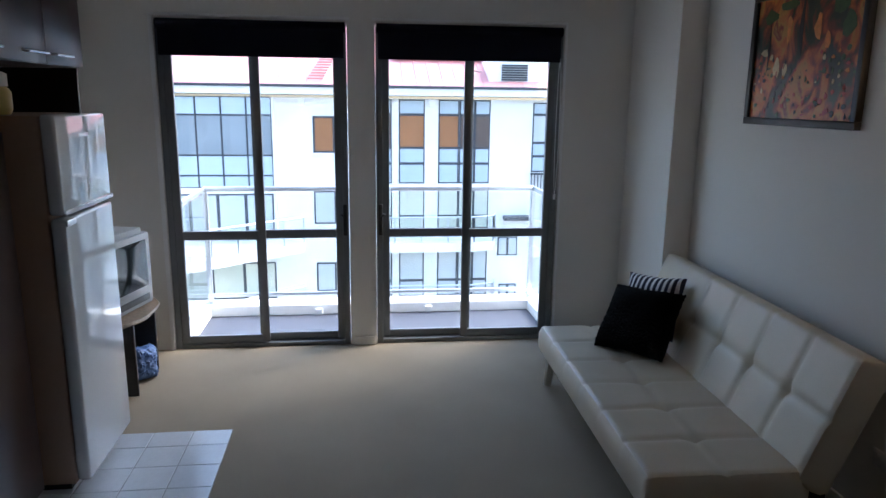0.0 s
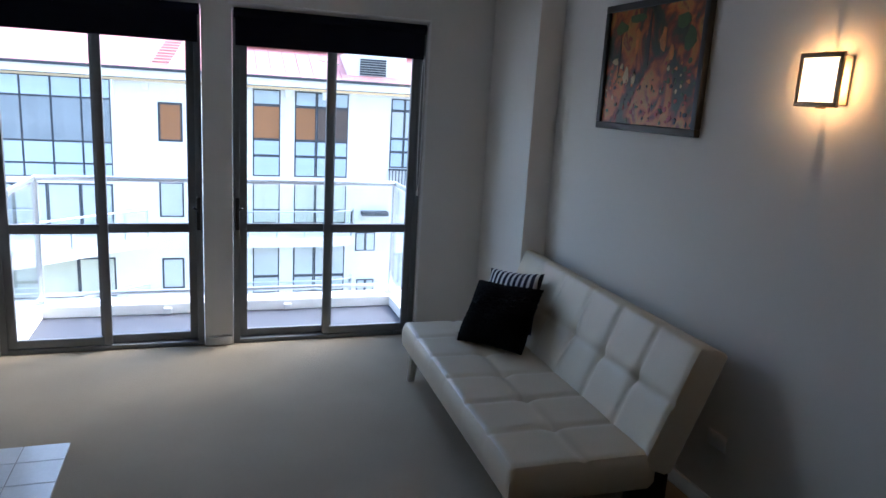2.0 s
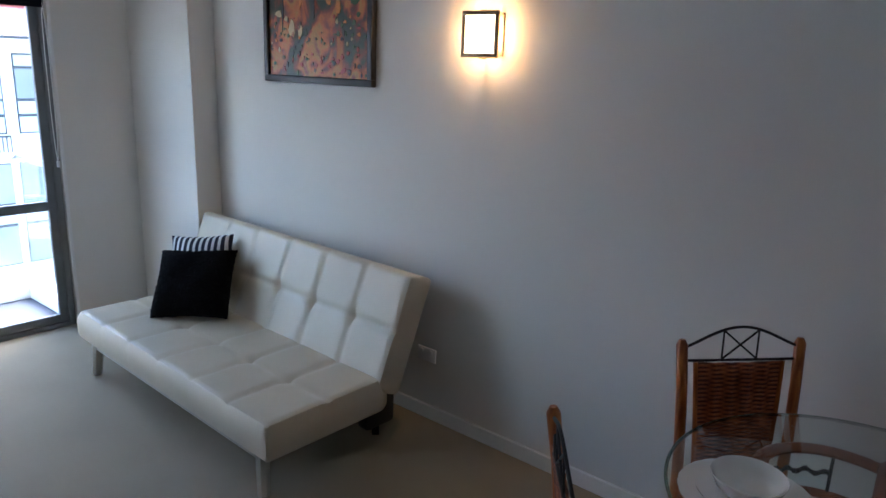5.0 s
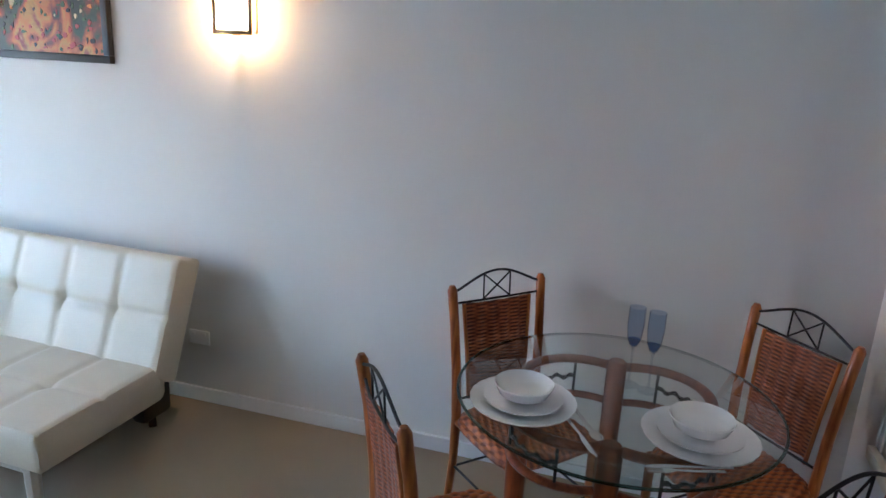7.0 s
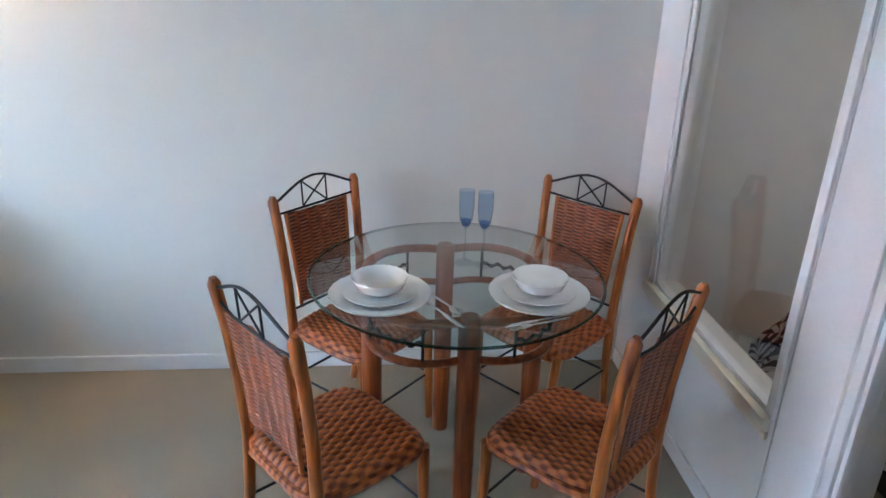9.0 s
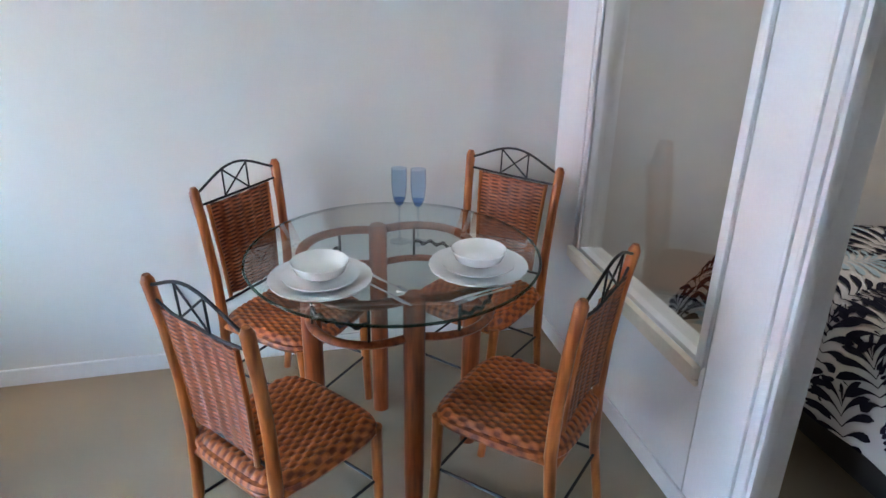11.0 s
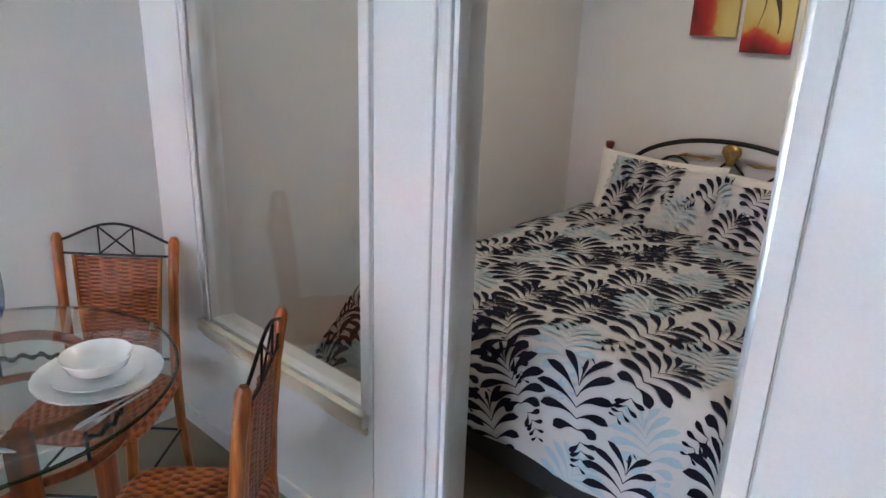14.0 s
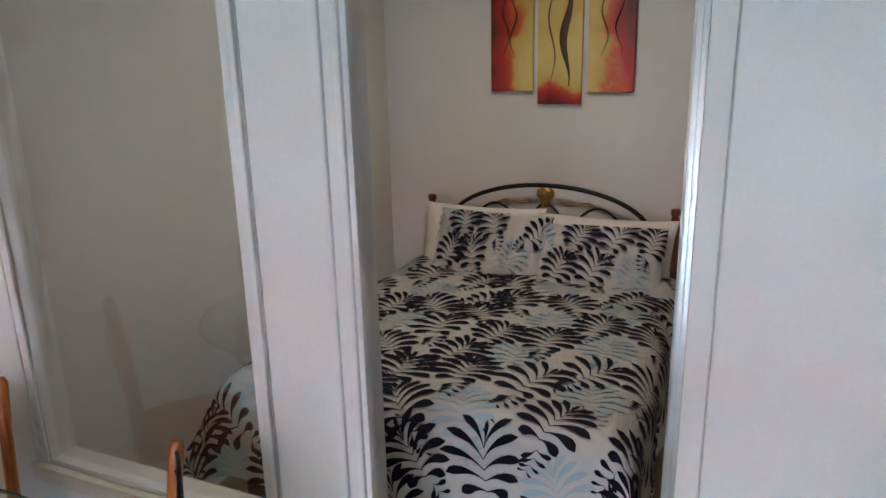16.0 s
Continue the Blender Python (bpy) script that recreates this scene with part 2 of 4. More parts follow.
def tube(bm, pts, radii, n=10, closed=False, flat=1.0):
    """A round bar along points; radii is one number or one for each point."""
    pts = [Vector(p) for p in pts]
    k = len(pts)
    if not hasattr(radii, "__len__"):
        radii = [radii] * k
    rings = []
    side = None
    for i, p in enumerate(pts):
        a = pts[(i - 1) % k] if (closed or i > 0) else p
        b = pts[(i + 1) % k] if (closed or i < k - 1) else p
        d = (b - a).normalized()
        if side is None:
            side = d.cross(Vector((0, 0, 1)))
            if side.length < 0.1:
                side = d.cross(Vector((0, 1, 0)))
        side = (side - d * side.dot(d)).normalized()
        up = side.cross(d)
        rings.append([bm.verts.new(p + radii[i] * (math.cos(2 * math.pi * j / n) * side + flat * math.sin(2 * math.pi * j / n) * up)) for j in range(n)])
    pairs = list(zip(rings, rings[1:])) + ([(rings[-1], rings[0])] if closed else [])
    for r0, r1 in pairs:
        for j in range(n):
            bm.faces.new((r0[j], r0[(j + 1) % n], r1[(j + 1) % n], r1[j]))
    if not closed:
        bm.faces.new(rings[0][::-1])
        bm.faces.new(rings[-1])
    return bm


def lathe(bm, prof, n=40, wave=None):
    """Turns a profile of (radius, height) about z; wave(angle, radius) may change a radius."""
    rings = []
    for r, z in prof:
        rings.append([bm.verts.new((r * (wave(2 * math.pi * j / n, r) if wave else 1) * math.cos(2 * math.pi * j / n),
                                    r * (wave(2 * math.pi * j / n, r) if wave else 1) * math.sin(2 * math.pi * j / n), z)) for j in range(n)])
    for r0, r1 in zip(rings, rings[1:]):
        for j in range(n):
            bm.faces.new((r0[j], r0[(j + 1) % n], r1[(j + 1) % n], r1[j]))
    if prof[0][0] > 1e-4:
        bm.faces.new(rings[0][::-1])
    if prof[-1][0] > 1e-4:
        bm.faces.new(rings[-1])
    return bm


def sheet(bm, f, nu, nv):
    """A grid of faces over f(u, v), both from 0 to 1."""
    g = [[bm.verts.new(f(i / nu, j / nv)) for j in range(nv + 1)] for i in range(nu + 1)]
    for i in range(nu):
        for j in range(nv):
            bm.faces.new((g[i][j], g[i + 1][j], g[i + 1][j + 1], g[i][j + 1]))
    return bm


def to_mesh(name, bm, material, smooth=True):
    me = bpy.data.meshes.new(name)
    bmesh.ops.recalc_face_normals(bm, faces=bm.faces)
    bm.to_mesh(me)
    bm.free()
    me.materials.append(material)
    if smooth:
        me.shade_smooth()
        me.set_sharp_from_angle(angle=radians(38))
    return me


def part(name, bm, material, parent, label="", smooth=True, m=None):
    ob = new(name, to_mesh(name, bm, material, smooth))
    ob.parent = parent
    if m is not None:
        ob.matrix_basis = m
    if label:
        ob["label"] = label
    return ob


def thing(name, m, label, category, group=""):
    ob = new(name)
    ob.empty_display_size = 0.1
    ob.matrix_basis = m
    return tagged(ob, label, category, group)


def single(name, bm, material, label, category, group="", m=None, smooth=True):
    ob = new(name, to_mesh(name, bm, material, smooth))
    if m is not None:
        ob.matrix_basis = m
    return tagged(ob, label, category, group)


def structure(name, bm, material, label="", smooth=False):
    ob = new(name, to_mesh(name, bm, material, smooth))
    return tagged(ob, label, "", "", "structure")


def B():
    return bmesh.new()


def bx(*a, **k):
    return box(bmesh.new(), *a, **k)


XE, YN, YP, XW = 2.85, 4.975, -0.40, -1.12     # east wall, window wall, partition, west wall
XBE, YBS, XBW = 2.45, -2.72, -0.70             # bedroom east, south and west walls
HC = 2.62                                      # ceiling

# ---- floor, walls and ceiling ----
structure("floor", bx(XW - 0.2, XE + 0.2, YBS - 0.2, YN + 0.15, -0.25, 0.0), M_CARPET, "worn beige wall-to-wall carpet floor")
structure("ceiling", bx(XW - 0.2, XE + 0.2, YBS - 0.2, YN + 0.2, HC, HC + 0.2), M_CEIL, "plain white painted ceiling")
structure("wall_east", bx(XE, XE + 0.2, YP - 0.12, YN + 0.2, 0.0, HC), M_WALL, "plain pale grey painted wall")
structure("wall_west", bx(XW - 0.2, XW, 3.05, YN + 0.2, 0.0, HC), M_WALL, "plain pale painted wall beside the balcony door")
# Out of view; its dark colour is chosen to hold down bounce on the sofa side.
structure("wall_west_dark", bx(XW - 0.2, XW, YBS - 0.2, 3.05, 0.0, HC), M_BROWN, "plain unseen west wall, dark brown to cut bounced light")
structure("wall_bedroom_south", bx(XW, XBE + 0.1, YBS - 0.2, YBS, 0.0, HC), M_BEDWALL, "plain cream painted bedroom wall")
bm = bx(XBE, XE + 0.2, YBS - 0.2, YP - 0.12, 0.0, HC)
for v in bm.verts:
    if v.co.y > -1 and v.co.x < 2.7:
        v.co.x = 2.575
structure("wall_bedroom_east", bm, M_BEDWALL, "plain cream painted bedroom wall, slightly skewed")
structure("wall_bedroom_west", bx(XBW - 0.1, XBW, YBS, YP - 0.12, 0.0, HC), M_BEDWALL, "plain cream painted bedroom wall")
structure("wall_column", bx(2.68, XE, 4.24, YN, 0.0, HC, bevel=0.006), M_WALL, "boxed-out pale painted corner column")
# window wall with two openings
WA, WB, WH = (-0.50, 0.72), (0.905, 2.195), 2.215
bm = B()
box(bm, XW, WA[0], YN, YN + 0.2, 0, HC)
box(bm, WA[1], WB[0], YN, YN + 0.2, 0, WH)
box(bm, WB[1], XE, YN, YN + 0.2, 0, HC)
box(bm, WA[0], WB[1], YN, YN + 0.2, WH, HC)
structure("wall_north", bm, M_WALL, "pale painted wall with two balcony door openings")
# partition with an inner window and the bedroom doorway
PW, PD, PS, PH = (1.625, 2.56), (0.61, 1.365), 0.53, 2.25
bm = B()
box(bm, PW[1], XE, YP - 0.12, YP, 0, HC)
box(bm, PW[0], PW[1], YP - 0.12, YP, 0, PS)
box(bm, PD[1], PW[0], YP - 0.12, YP, 0, HC)
box(bm, PW[0], PW[1], YP - 0.12, YP, PH, HC)
box(bm, PD[0], PD[1], YP - 0.12, YP, PH, HC)
box(bm, XW, PD[0], YP - 0.12, YP, 0, HC)
structure("wall_partition", bm, M_TRIM, "white painted partition wall with inner window and doorway")
bm = B()
box(bm, XE - 0.014, XE, YP + 0.012, 4.24, 0, 0.075, bevel=0.004)
structure("baseboard", bm, M_TRIM, "low white painted skirting board")
bm = B()
box(bm, PD[1] + 0.13, XE - 0.014, YP, YP + 0.012, 0, 0.075, bevel=0.004)
structure("baseboard_partition", bm, M_TRIM, "low white painted skirting board under the inner window")


# ---- balcony doors ----
def balcony_door(name, x0, x1, slide_left, handle_x):
    d = tagged(new(name), "grey aluminium sliding balcony door with clear glass", "", "", "structure")
    y0, y1, z1 = YN + 0.01, YN + 0.09, 2.205
    bm = B()
    box(bm, x0 + 0.004, x0 + 0.045, y0, y1, 0.0, z1, 0.003)
    box(bm, x1 - 0.045, x1 - 0.004, y0, y1, 0.0, z1, 0.003)
    box(bm, x0 + 0.045, x1 - 0.045, y0, y1, z1 - 0.05, z1, 0.003)
    box(bm, x0 + 0.045, x1 - 0.045, y0 - 0.006, y1, 0.0, 0.03, 0.003)
    part("door_frame", bm, M_ALU, d)
    xm = (x0 + x1) / 2
    for a, b, yy in ((x0 + 0.045, xm + 0.035, y0 + (0.042 if slide_left else 0.008)), (xm - 0.035, x1 - 0.045, y0 + (0.008 if slide_left else 0.042))):
        bm = B()
        box(bm, a, a + 0.05, yy, yy + 0.03, 0.031, z1 - 0.052, 0.003)
        box(bm, b - 0.05, b, yy, yy + 0.03, 0.031, z1 - 0.052, 0.003)
        box(bm, a + 0.05, b - 0.05, yy + 0.001, yy + 0.029, 0.031, 0.085, 0.003)
        box(bm, a + 0.05, b - 0.05, yy + 0.001, yy + 0.029, 0.775, 0.835, 0.003)
        box(bm, a + 0.05, b - 0.05, yy + 0.001, yy + 0.029, z1 - 0.11, z1 - 0.052, 0.003)
        leaf = part("sliding_leaf", bm, M_ALU, d)
        for za, zb in ((0.085, 0.775), (0.835, z1 - 0.11)):
            p = part("pane", bx(a + 0.05, b - 0.05, yy + 0.012, yy + 0.017, za, zb), M_GLASS, leaf, smooth=False)
            p.visible_shadow = False
    bm = B()
    box(bm, handle_x - 0.014, handle_x + 0.014, y0 - 0.028, y0 + 0.012, 0.80, 1.02, 0.008)
    tube(bm, [(handle_x, y0 - 0.03, 0.93), (handle_x + (0.03 if handle_x > 0.8 else -0.03), y0 - 0.04, 0.955)], 0.007, 8)
    part("door_handle", bm, M_BLACK, d, "black plastic latch handle")
    return d


balcony_door("door_1", WA[0], WA[1], False, WA[1] - 0.03)
balcony_door("door_2", WB[0], WB[1], True, WB[0] + 0.03)
bm = B()
for a, b in ((WA[0] - 0.028, WA[0]), (WB[1], WB[1] + 0.02)):
    box(bm, a, b, YN - 0.012, YN, 0, WH + 0.02, 0.003)
box(bm, WA[0] - 0.028, WA[1] + 0.02, YN - 0.012, YN, WH + 0.021, WH + 0.04, 0.003)
box(bm, WB[0] - 0.02, WB[1] + 0.02, YN - 0.012, YN, WH + 0.021, WH + 0.04, 0.003)
structure("trim", bm, M_TRIM, "thin white reveal trim round the balcony doors")
structure("trim_pillar", bx(WA[1] + 0.015, WB[0] - 0.015, YN - 0.02, YN, 0, 0.06, 0.004), M_WALL, "short skirting block under the pillar")

for x0, x1 in ((WA[0] + 0.02, WA[1] - 0.01), (WB[0] + 0.01, WB[1] - 0.02)):
    bl = thing("roller_blind", pose((x0 + x1) / 2, YN - 0.03, 2.0), "dark navy roller blind rolled nearly up", "blind", "blinds over the balcony doors")
    w = (x1 - x0) / 2
    part("fabric", bx(-w + 0.01, w - 0.01, -0.002, 0.002, 0.01, 0.18), M_BLIND, bl)
    part("roll", tube(B(), [(-w, 0.012, 0.19), (w, 0.012, 0.19)], 0.032, 16), M_BLIND, bl)
    part("bottom_bar", bx(-w + 0.01, w - 0.01, -0.006, 0.006, -0.008, 0.01, 0.003), M_BLIND, bl)
cord = thing("blind_cord", pose(2.165, YN - 0.03, 0), "thin white looped blind pull cord", "cord")
part("cord_loop", tube(B(), [(0.012 * math.cos(a) * (1 if abs(math.sin(a)) < 0.9 else 0.6), 0, 1.55 + 0.47 * math.sin(a)) for a in [i * math.pi / 12 for i in range(24)]], 0.0025, 6, closed=True), M_TRIM, cord)
part("cord_weight", bx(-0.008, 0.008, -0.008, 0.008, 1.05, 1.09, 0.003), M_TRIM, cord)

# ---- partition window, doorway ----
win = tagged(new("window_1"), "white-framed fixed inner window with clear glass", "", "", "structure")
bm = B()
for k, (w0, w1, yy) in enumerate(((0.0, 0.03, 0.004), (0.03, 0.045, 0.010))):
    # a stepped bead round the opening, on the room side
    box(bm, PW[0] - w1 + 0.03, PW[0] - w0 + 0.03, YP, YP + yy + 0.004, PS + 0.02, PH, 0.002)
    box(bm, PW[1] + w0 - 0.03, PW[1] + w1 - 0.03, YP - 0.0, YP + yy + 0.004, PS + 0.02, PH, 0.002)
part("window_frame", bm, M_TRIM, win)
bm = B()
box(bm, PW[0] + 0.001, PW[0] + 0.022, YP - 0.06, YP - 0.01, PS + 0.001, PH, 0.002)
box(bm, PW[1] - 0.022, PW[1] - 0.001, YP - 0.06, YP - 0.01, PS + 0.001, PH, 0.002)
box(bm, PW[0] + 0.022, PW[1] - 0.022, YP - 0.06, YP - 0.01, PS + 0.001, PS + 0.02, 0.002)
part("glazing_bead", bm, M_TRIM, win)
bm = B()
box(bm, PW[0] + 0.002, PW[1] + 0.03, YP, YP + 0.028, PS - 0.035, PS + 0.012, 0.006)
box(bm, PW[0] + 0.002, PW[1] + 0.02, YP, YP + 0.014, PS - 0.060, PS - 0.036, 0.004)
part("window_sill", bm, mat("cream_sill", (0.78, 0.72, 0.60), 0.35), win, "cream painted sill")
p = part("pane", bx(PW[0] + 0.02, PW[1] - 0.02, YP - 0.045, YP - 0.039, PS + 0.02, PH), M_PGLASS, win, smooth=False)
p.visible_shadow = False

bm = B()
# moulded casing on the window side of the doorway, stepping back to the jamb
box(bm, 1.384, 1.400, YP, YP + 0.016, 0, 2.3, 0.004)
box(bm, 1.352, 1.384, YP, YP + 0.006, 0, 2.3, 0.002)
box(bm, 1.334, 1.352, YP, YP + 0.018, 0, 2.3, 0.004)
box(bm, 1.318, 1.334, YP - 0.03, YP + 0.008, 0, 2.3, 0.003)
box(bm, 1.345, 1.3645, YP - 0.121, YP - 0.031, 0, 2.3, 0.003)
structure("trim_doorway", bm, M_TRIM, "white moulded door casing", True)
structure("trim_post", bx(1.605, 1.608, YP, YP + 0.003, 0, HC), mat("groove_grey", (0.60, 0.60, 0.58), 0.6), "thin grey joint line down the white post")
bm = B()
box(bm, 0.562, 0.606, YP, YP + 0.012, 0, 2.3, 0.002)
structure("trim_cavity", bm, M_TRIM, "white casing beside the sliding door cavity", True)
sd = tagged(new("door_3"), "white sliding bedroom door slid back into its cavity", "", "", "structure")
bm = B()
for i, (a, b, y0, y1) in enumerate(((0.606, 0.618, YP - 0.03, YP + 0.006), (0.607, 0.632, YP - 0.055, YP - 0.032), (0.607, 0.622, YP - 0.09, YP - 0.057), (0.607, 0.640, YP - 0.118, YP - 0.092))):
    box(bm, a, b, y0, y1, 0, 2.25, 0.002)
part("door_track", bm, M_SILVER, sd, "silver aluminium channel")
structure("trim_joint", bx(0.5585, 0.561, YP, YP + 0.002, 0, 2.3), mat("joint_filler", (0.64, 0.64, 0.60), 0.7), "thin joint between casing and wall")

# ---- sofa ----
def tufted(bm, L, W, T, cols, rows, seams, n=(120, 44)):
    """A stitched cushion L x W x T with its top at z = 0: panels swell between the seams."""
    def fall(d, r):
        d = min(d, r)
        return r - math.sqrt(max(0.0, r * r - (r - d) ** 2))

    def top(u, v):
        x, y = (u - 0.5) * L, (v - 0.5) * W
        edge = fall(min(L / 2 - abs(x), 1), 0.035) + fall(min(W / 2 - abs(y), 1), 0.035)
        cx = abs((u * cols) % 1.0 - 0.5) * 2
        cy = min((abs(v - s) for s in seams), default=1) * W
        inner = 1.0 if 0.3 / cols < u < 1 - 0.3 / cols else 0.0
        dx = (1 - cx) * L / cols / 2 if inner else 1
        pillow = -0.010 * math.exp(-(dx / 0.018) ** 2) - 0.009 * math.exp(-(cy / 0.018) ** 2)
        pillow -= 0.012 * math.exp(-(dx / 0.04) ** 2 - (cy / 0.04) ** 2)
        pillow += 0.003 * noise.noise(Vector((x * 7, y * 7, 2.0)))
        return Vector((x, y, -edge + pillow))

    def bottom(u, v):
        x, y = (u - 0.5) * L, (v - 0.5) * W
        edge = fall(min(L / 2 - abs(x), 1), 0.02) + fall(min(W / 2 - abs(y), 1), 0.02)
        return Vector((x, y, -T + edge))
    sheet(bm, top, *n)
    k = len(bm.verts)
    sheet(bm, bottom, *n)
    bm.verts.ensure_lookup_table()
    nu, nv = n
    ring = [(i, 0) for i in range(nu)] + [(nu, j) for j in range(nv)] + [(i, nv) for i in range(nu, 0, -1)] + [(0, j) for j in range(nv, 0, -1)]
    idx = [i * (nv + 1) + j for i, j in ring]
    for a, b in zip(idx, idx[1:] + idx[:1]):
        bm.faces.new((bm.verts[a], bm.verts[b], bm.verts[k + b], bm.verts[k + a]))
    return bm


SY0, SY1, SZ = 2.405, 4.215, 0.362
SL = SY1 - SY0
sofa = thing("sofa_bed", pose(2.240, (SY0 + SY1) / 2, 0, 0, 0, -2.0), "cream leatherette click-clack sofa bed with tufted seat", "sofa")
part("seat_cushion", tufted(B(), SL, 0.65, 0.165, 6, (0,), (0.5,)), M_LEATHER, sofa, m=pose(-0.05, 0, SZ, 0, 0, 90))
part("back_cushion", tufted(B(), SL + 0.02, 0.56, 0.15, 6, (0,), (0.5,)), M_LEATHER, sofa, m=pose(0.318, 0, 0.570, 0, 0, 90) @ pose(0, 0, 0, -68, 0, 0))
bm = B()
box(bm, -0.335, -0.295, -SL / 2 + 0.09, SL / 2 - 0.09, 0.150, 0.192, 0.01)
part("front_rail", bm, M_LEG, sofa, "light painted metal rail")
part("back_rail", bx(0.18, 0.22, -SL / 2 + 0.09, SL / 2 - 0.09, 0.165, 0.205, 0.01), M_BLACK, sofa)
for sy in (-1, 1):
    part("side_rail", bx(-0.295, 0.18, sy * (SL / 2 - 0.13) - 0.02, sy * (SL / 2 - 0.13) + 0.02, 0.160, 0.200, 0.008), M_BLACK, sofa)
    y = sy * (SL / 2 - 0.14)
    part("leg", tube(B(), [(-0.315, y, 0.185), (-0.318, y + sy * 0.03, 0.172), (-0.322, y + sy * 0.034, 0.12), (-0.330, y + sy * 0.045, 0.0)], [0.030, 0.032, 0.030, 0.026], 8), M_LEG, sofa, "cream painted splayed leg")
    part("leg", tube(B(), [(0.2, y, 0.19), (0.33, y, 0.12), (0.34, y, 0.0)], [0.03, 0.028, 0.024], 4), M_BLACK, sofa)
    part("hinge", bx(0.24, 0.42, y - 0.05, y + 0.03, 0.06, 0.36, 0.02), M_BLACK, sofa, "black metal click-clack hinge")


def cushion_shape(bm, w, h, t, n=26, fuzz=0.0):
    def f(sign):
        def g(u, v):
            x, y = (u * 2 - 1), (v * 2 - 1)
            k = max(0.0, (1 - x ** 4) * (1 - y ** 4)) ** 0.55
            bow_x = 1 - 0.07 * (1 - y * y)
            bow_y = 1 - 0.07 * (1 - x * x)
            p = Vector((x * w / 2 * bow_x, y * h / 2 * bow_y, sign * t / 2 * k))
            p += Vector((0, 0, 0.012 * noise.noise(Vector((x * 1.7 + sign, y * 1.7, w * 9)))))
            if fuzz:
                p += fuzz * noise.noise_vector(p * 130)
            return p
        return g
    sheet(bm, f(1), n, n)
    sheet(bm, f(-1), n, n)
    bmesh.ops.remove_doubles(bm, verts=bm.verts, dist=0.0008)
    return bm


stripes = mat("striped_cotton", (0.5, 0.5, 0.5), 0.85)
nt = stripes.node_tree
tcs, spx = nt.nodes.new("ShaderNodeTexCoord"), nt.nodes.new("ShaderNodeSeparateXYZ")
fl, gt, mixc = nt.nodes.new("ShaderNodeMath"), nt.nodes.new("ShaderNodeMath"), nt.nodes.new("ShaderNodeMix")
fl.operation, gt.operation, mixc.data_type = "PINGPONG", "GREATER_THAN", "RGBA"
fl.inputs[1].default_value, gt.inputs[1].default_value = 0.018, 0.010
mixc.inputs["A"].default_value, mixc.inputs["B"].default_value = (0.012, 0.014, 0.035, 1), (0.75, 0.75, 0.76, 1)
nt.links.new(tcs.outputs["Object"], spx.inputs[0])
nt.links.new(spx.outputs["X"], fl.inputs[0])
nt.links.new(fl.outputs[0], gt.inputs[0])
nt.links.new(gt.outputs[0], mixc.inputs["Factor"])
nt.links.new(mixc.outputs["Result"], nt.nodes["Principled BSDF"].inputs["Base Color"])
single("striped_cushion", cushion_shape(B(), 0.38, 0.37, 0.12), stripes, "navy and white striped cushion leaning on the sofa back", "cushion", "",
       pose(2.455, 3.865, 0.582, 0, 0, 0) @ pose(0, 0, 0, 90, 0, -60) @ pose(0, 0, 0, -24, 0, 0) @ pose(0, 0, 0, 0, 0, 6))
single("plush_cushion", cushion_shape(B(), 0.44, 0.40, 0.17, 60, 0.008), M_FUR, "black plush cushion lying against the striped one", "cushion", "",
       pose(2.335, 3.74, 0.535, 0, 0, 0) @ pose(0, 0, 0, 90, 0, -57) @ pose(0, 0, 0, -36, 0, 0) @ pose(0, 0, 0, 0, 0, 4))

# ---- picture and wall lamp ----
PY0, PY1, PZ0, PZ1 = 2.855, 3.705, 1.63, 2.275
pic = thing("framed_painting", pose(XE, (PY0 + PY1) / 2, (PZ0 + PZ1) / 2), "abstract orange and green painting in a black frame", "painting")
w, h = (PY1 - PY0) / 2, (PZ1 - PZ0) / 2
bm = B()
for a in ((-w, w, -h, -h + 0.035), (-w, w, h - 0.035, h), (-w, -w + 0.035, -h + 0.035, h - 0.035), (w - 0.035, w, -h + 0.035, h - 0.035)):
    box(bm, -0.035, -0.001, a[0], a[1], a[2], a[3], 0.004)
part("frame", bm, M_BLACK, pic, "black picture frame")
paint = ramp_mat("abstract_paint", [(0.30, (0.008, 0.012, 0.005)), (0.42, (0.03, 0.04, 0.01)), (0.48, (0.20, 0.035, 0.010)), (0.55, (0.52, 0.13, 0.022)), (0.62, (0.46, 0.23, 0.04)), (0.68, (0.22, 0.02, 0.012)), (0.76, (0.5, 0.34, 0.11))],
                 5.5, (1, 1.4, 1.0), 0.35, 9)
part("canvas", bx(-0.02, -0.012, -w + 0.03, w - 0.03, -h + 0.03, h - 0.03), paint, pic, "canvas in oranges, dark greens and reds")
rng = random.Random(4)
daub = [mat("daub_%s" % n, c, 0.4, var=0.25, scale=25) for n, c in (("cream", (0.62, 0.48, 0.24)), ("green", (0.05, 0.09, 0.02)), ("red", (0.40, 0.05, 0.03)), ("dark", (0.02, 0.014, 0.01)), ("orange", (0.66, 0.22, 0.04)))]


def daub_patch(y, z, sy, sz, k):
    bm = B()
    n = 9
    ph = rng.random() * 6
    pts = [(-0.0225, y + sy * math.cos(2 * math.pi * i / n) * (0.7 + 0.5 * noise.noise(Vector((i * 1.3, ph, 0)))), z + sz * math.sin(2 * math.pi * i / n) * (0.7 + 0.5 * noise.noise(Vector((i * 1.3, ph, 4))))) for i in range(n)]
    bm.faces.new([bm.verts.new(p) for p in pts])
    r = bmesh.ops.extrude_face_region(bm, geom=bm.faces[:])
    for v in r["geom"]:
        if isinstance(v, bmesh.types.BMVert):
            v.co.x += 0.0015
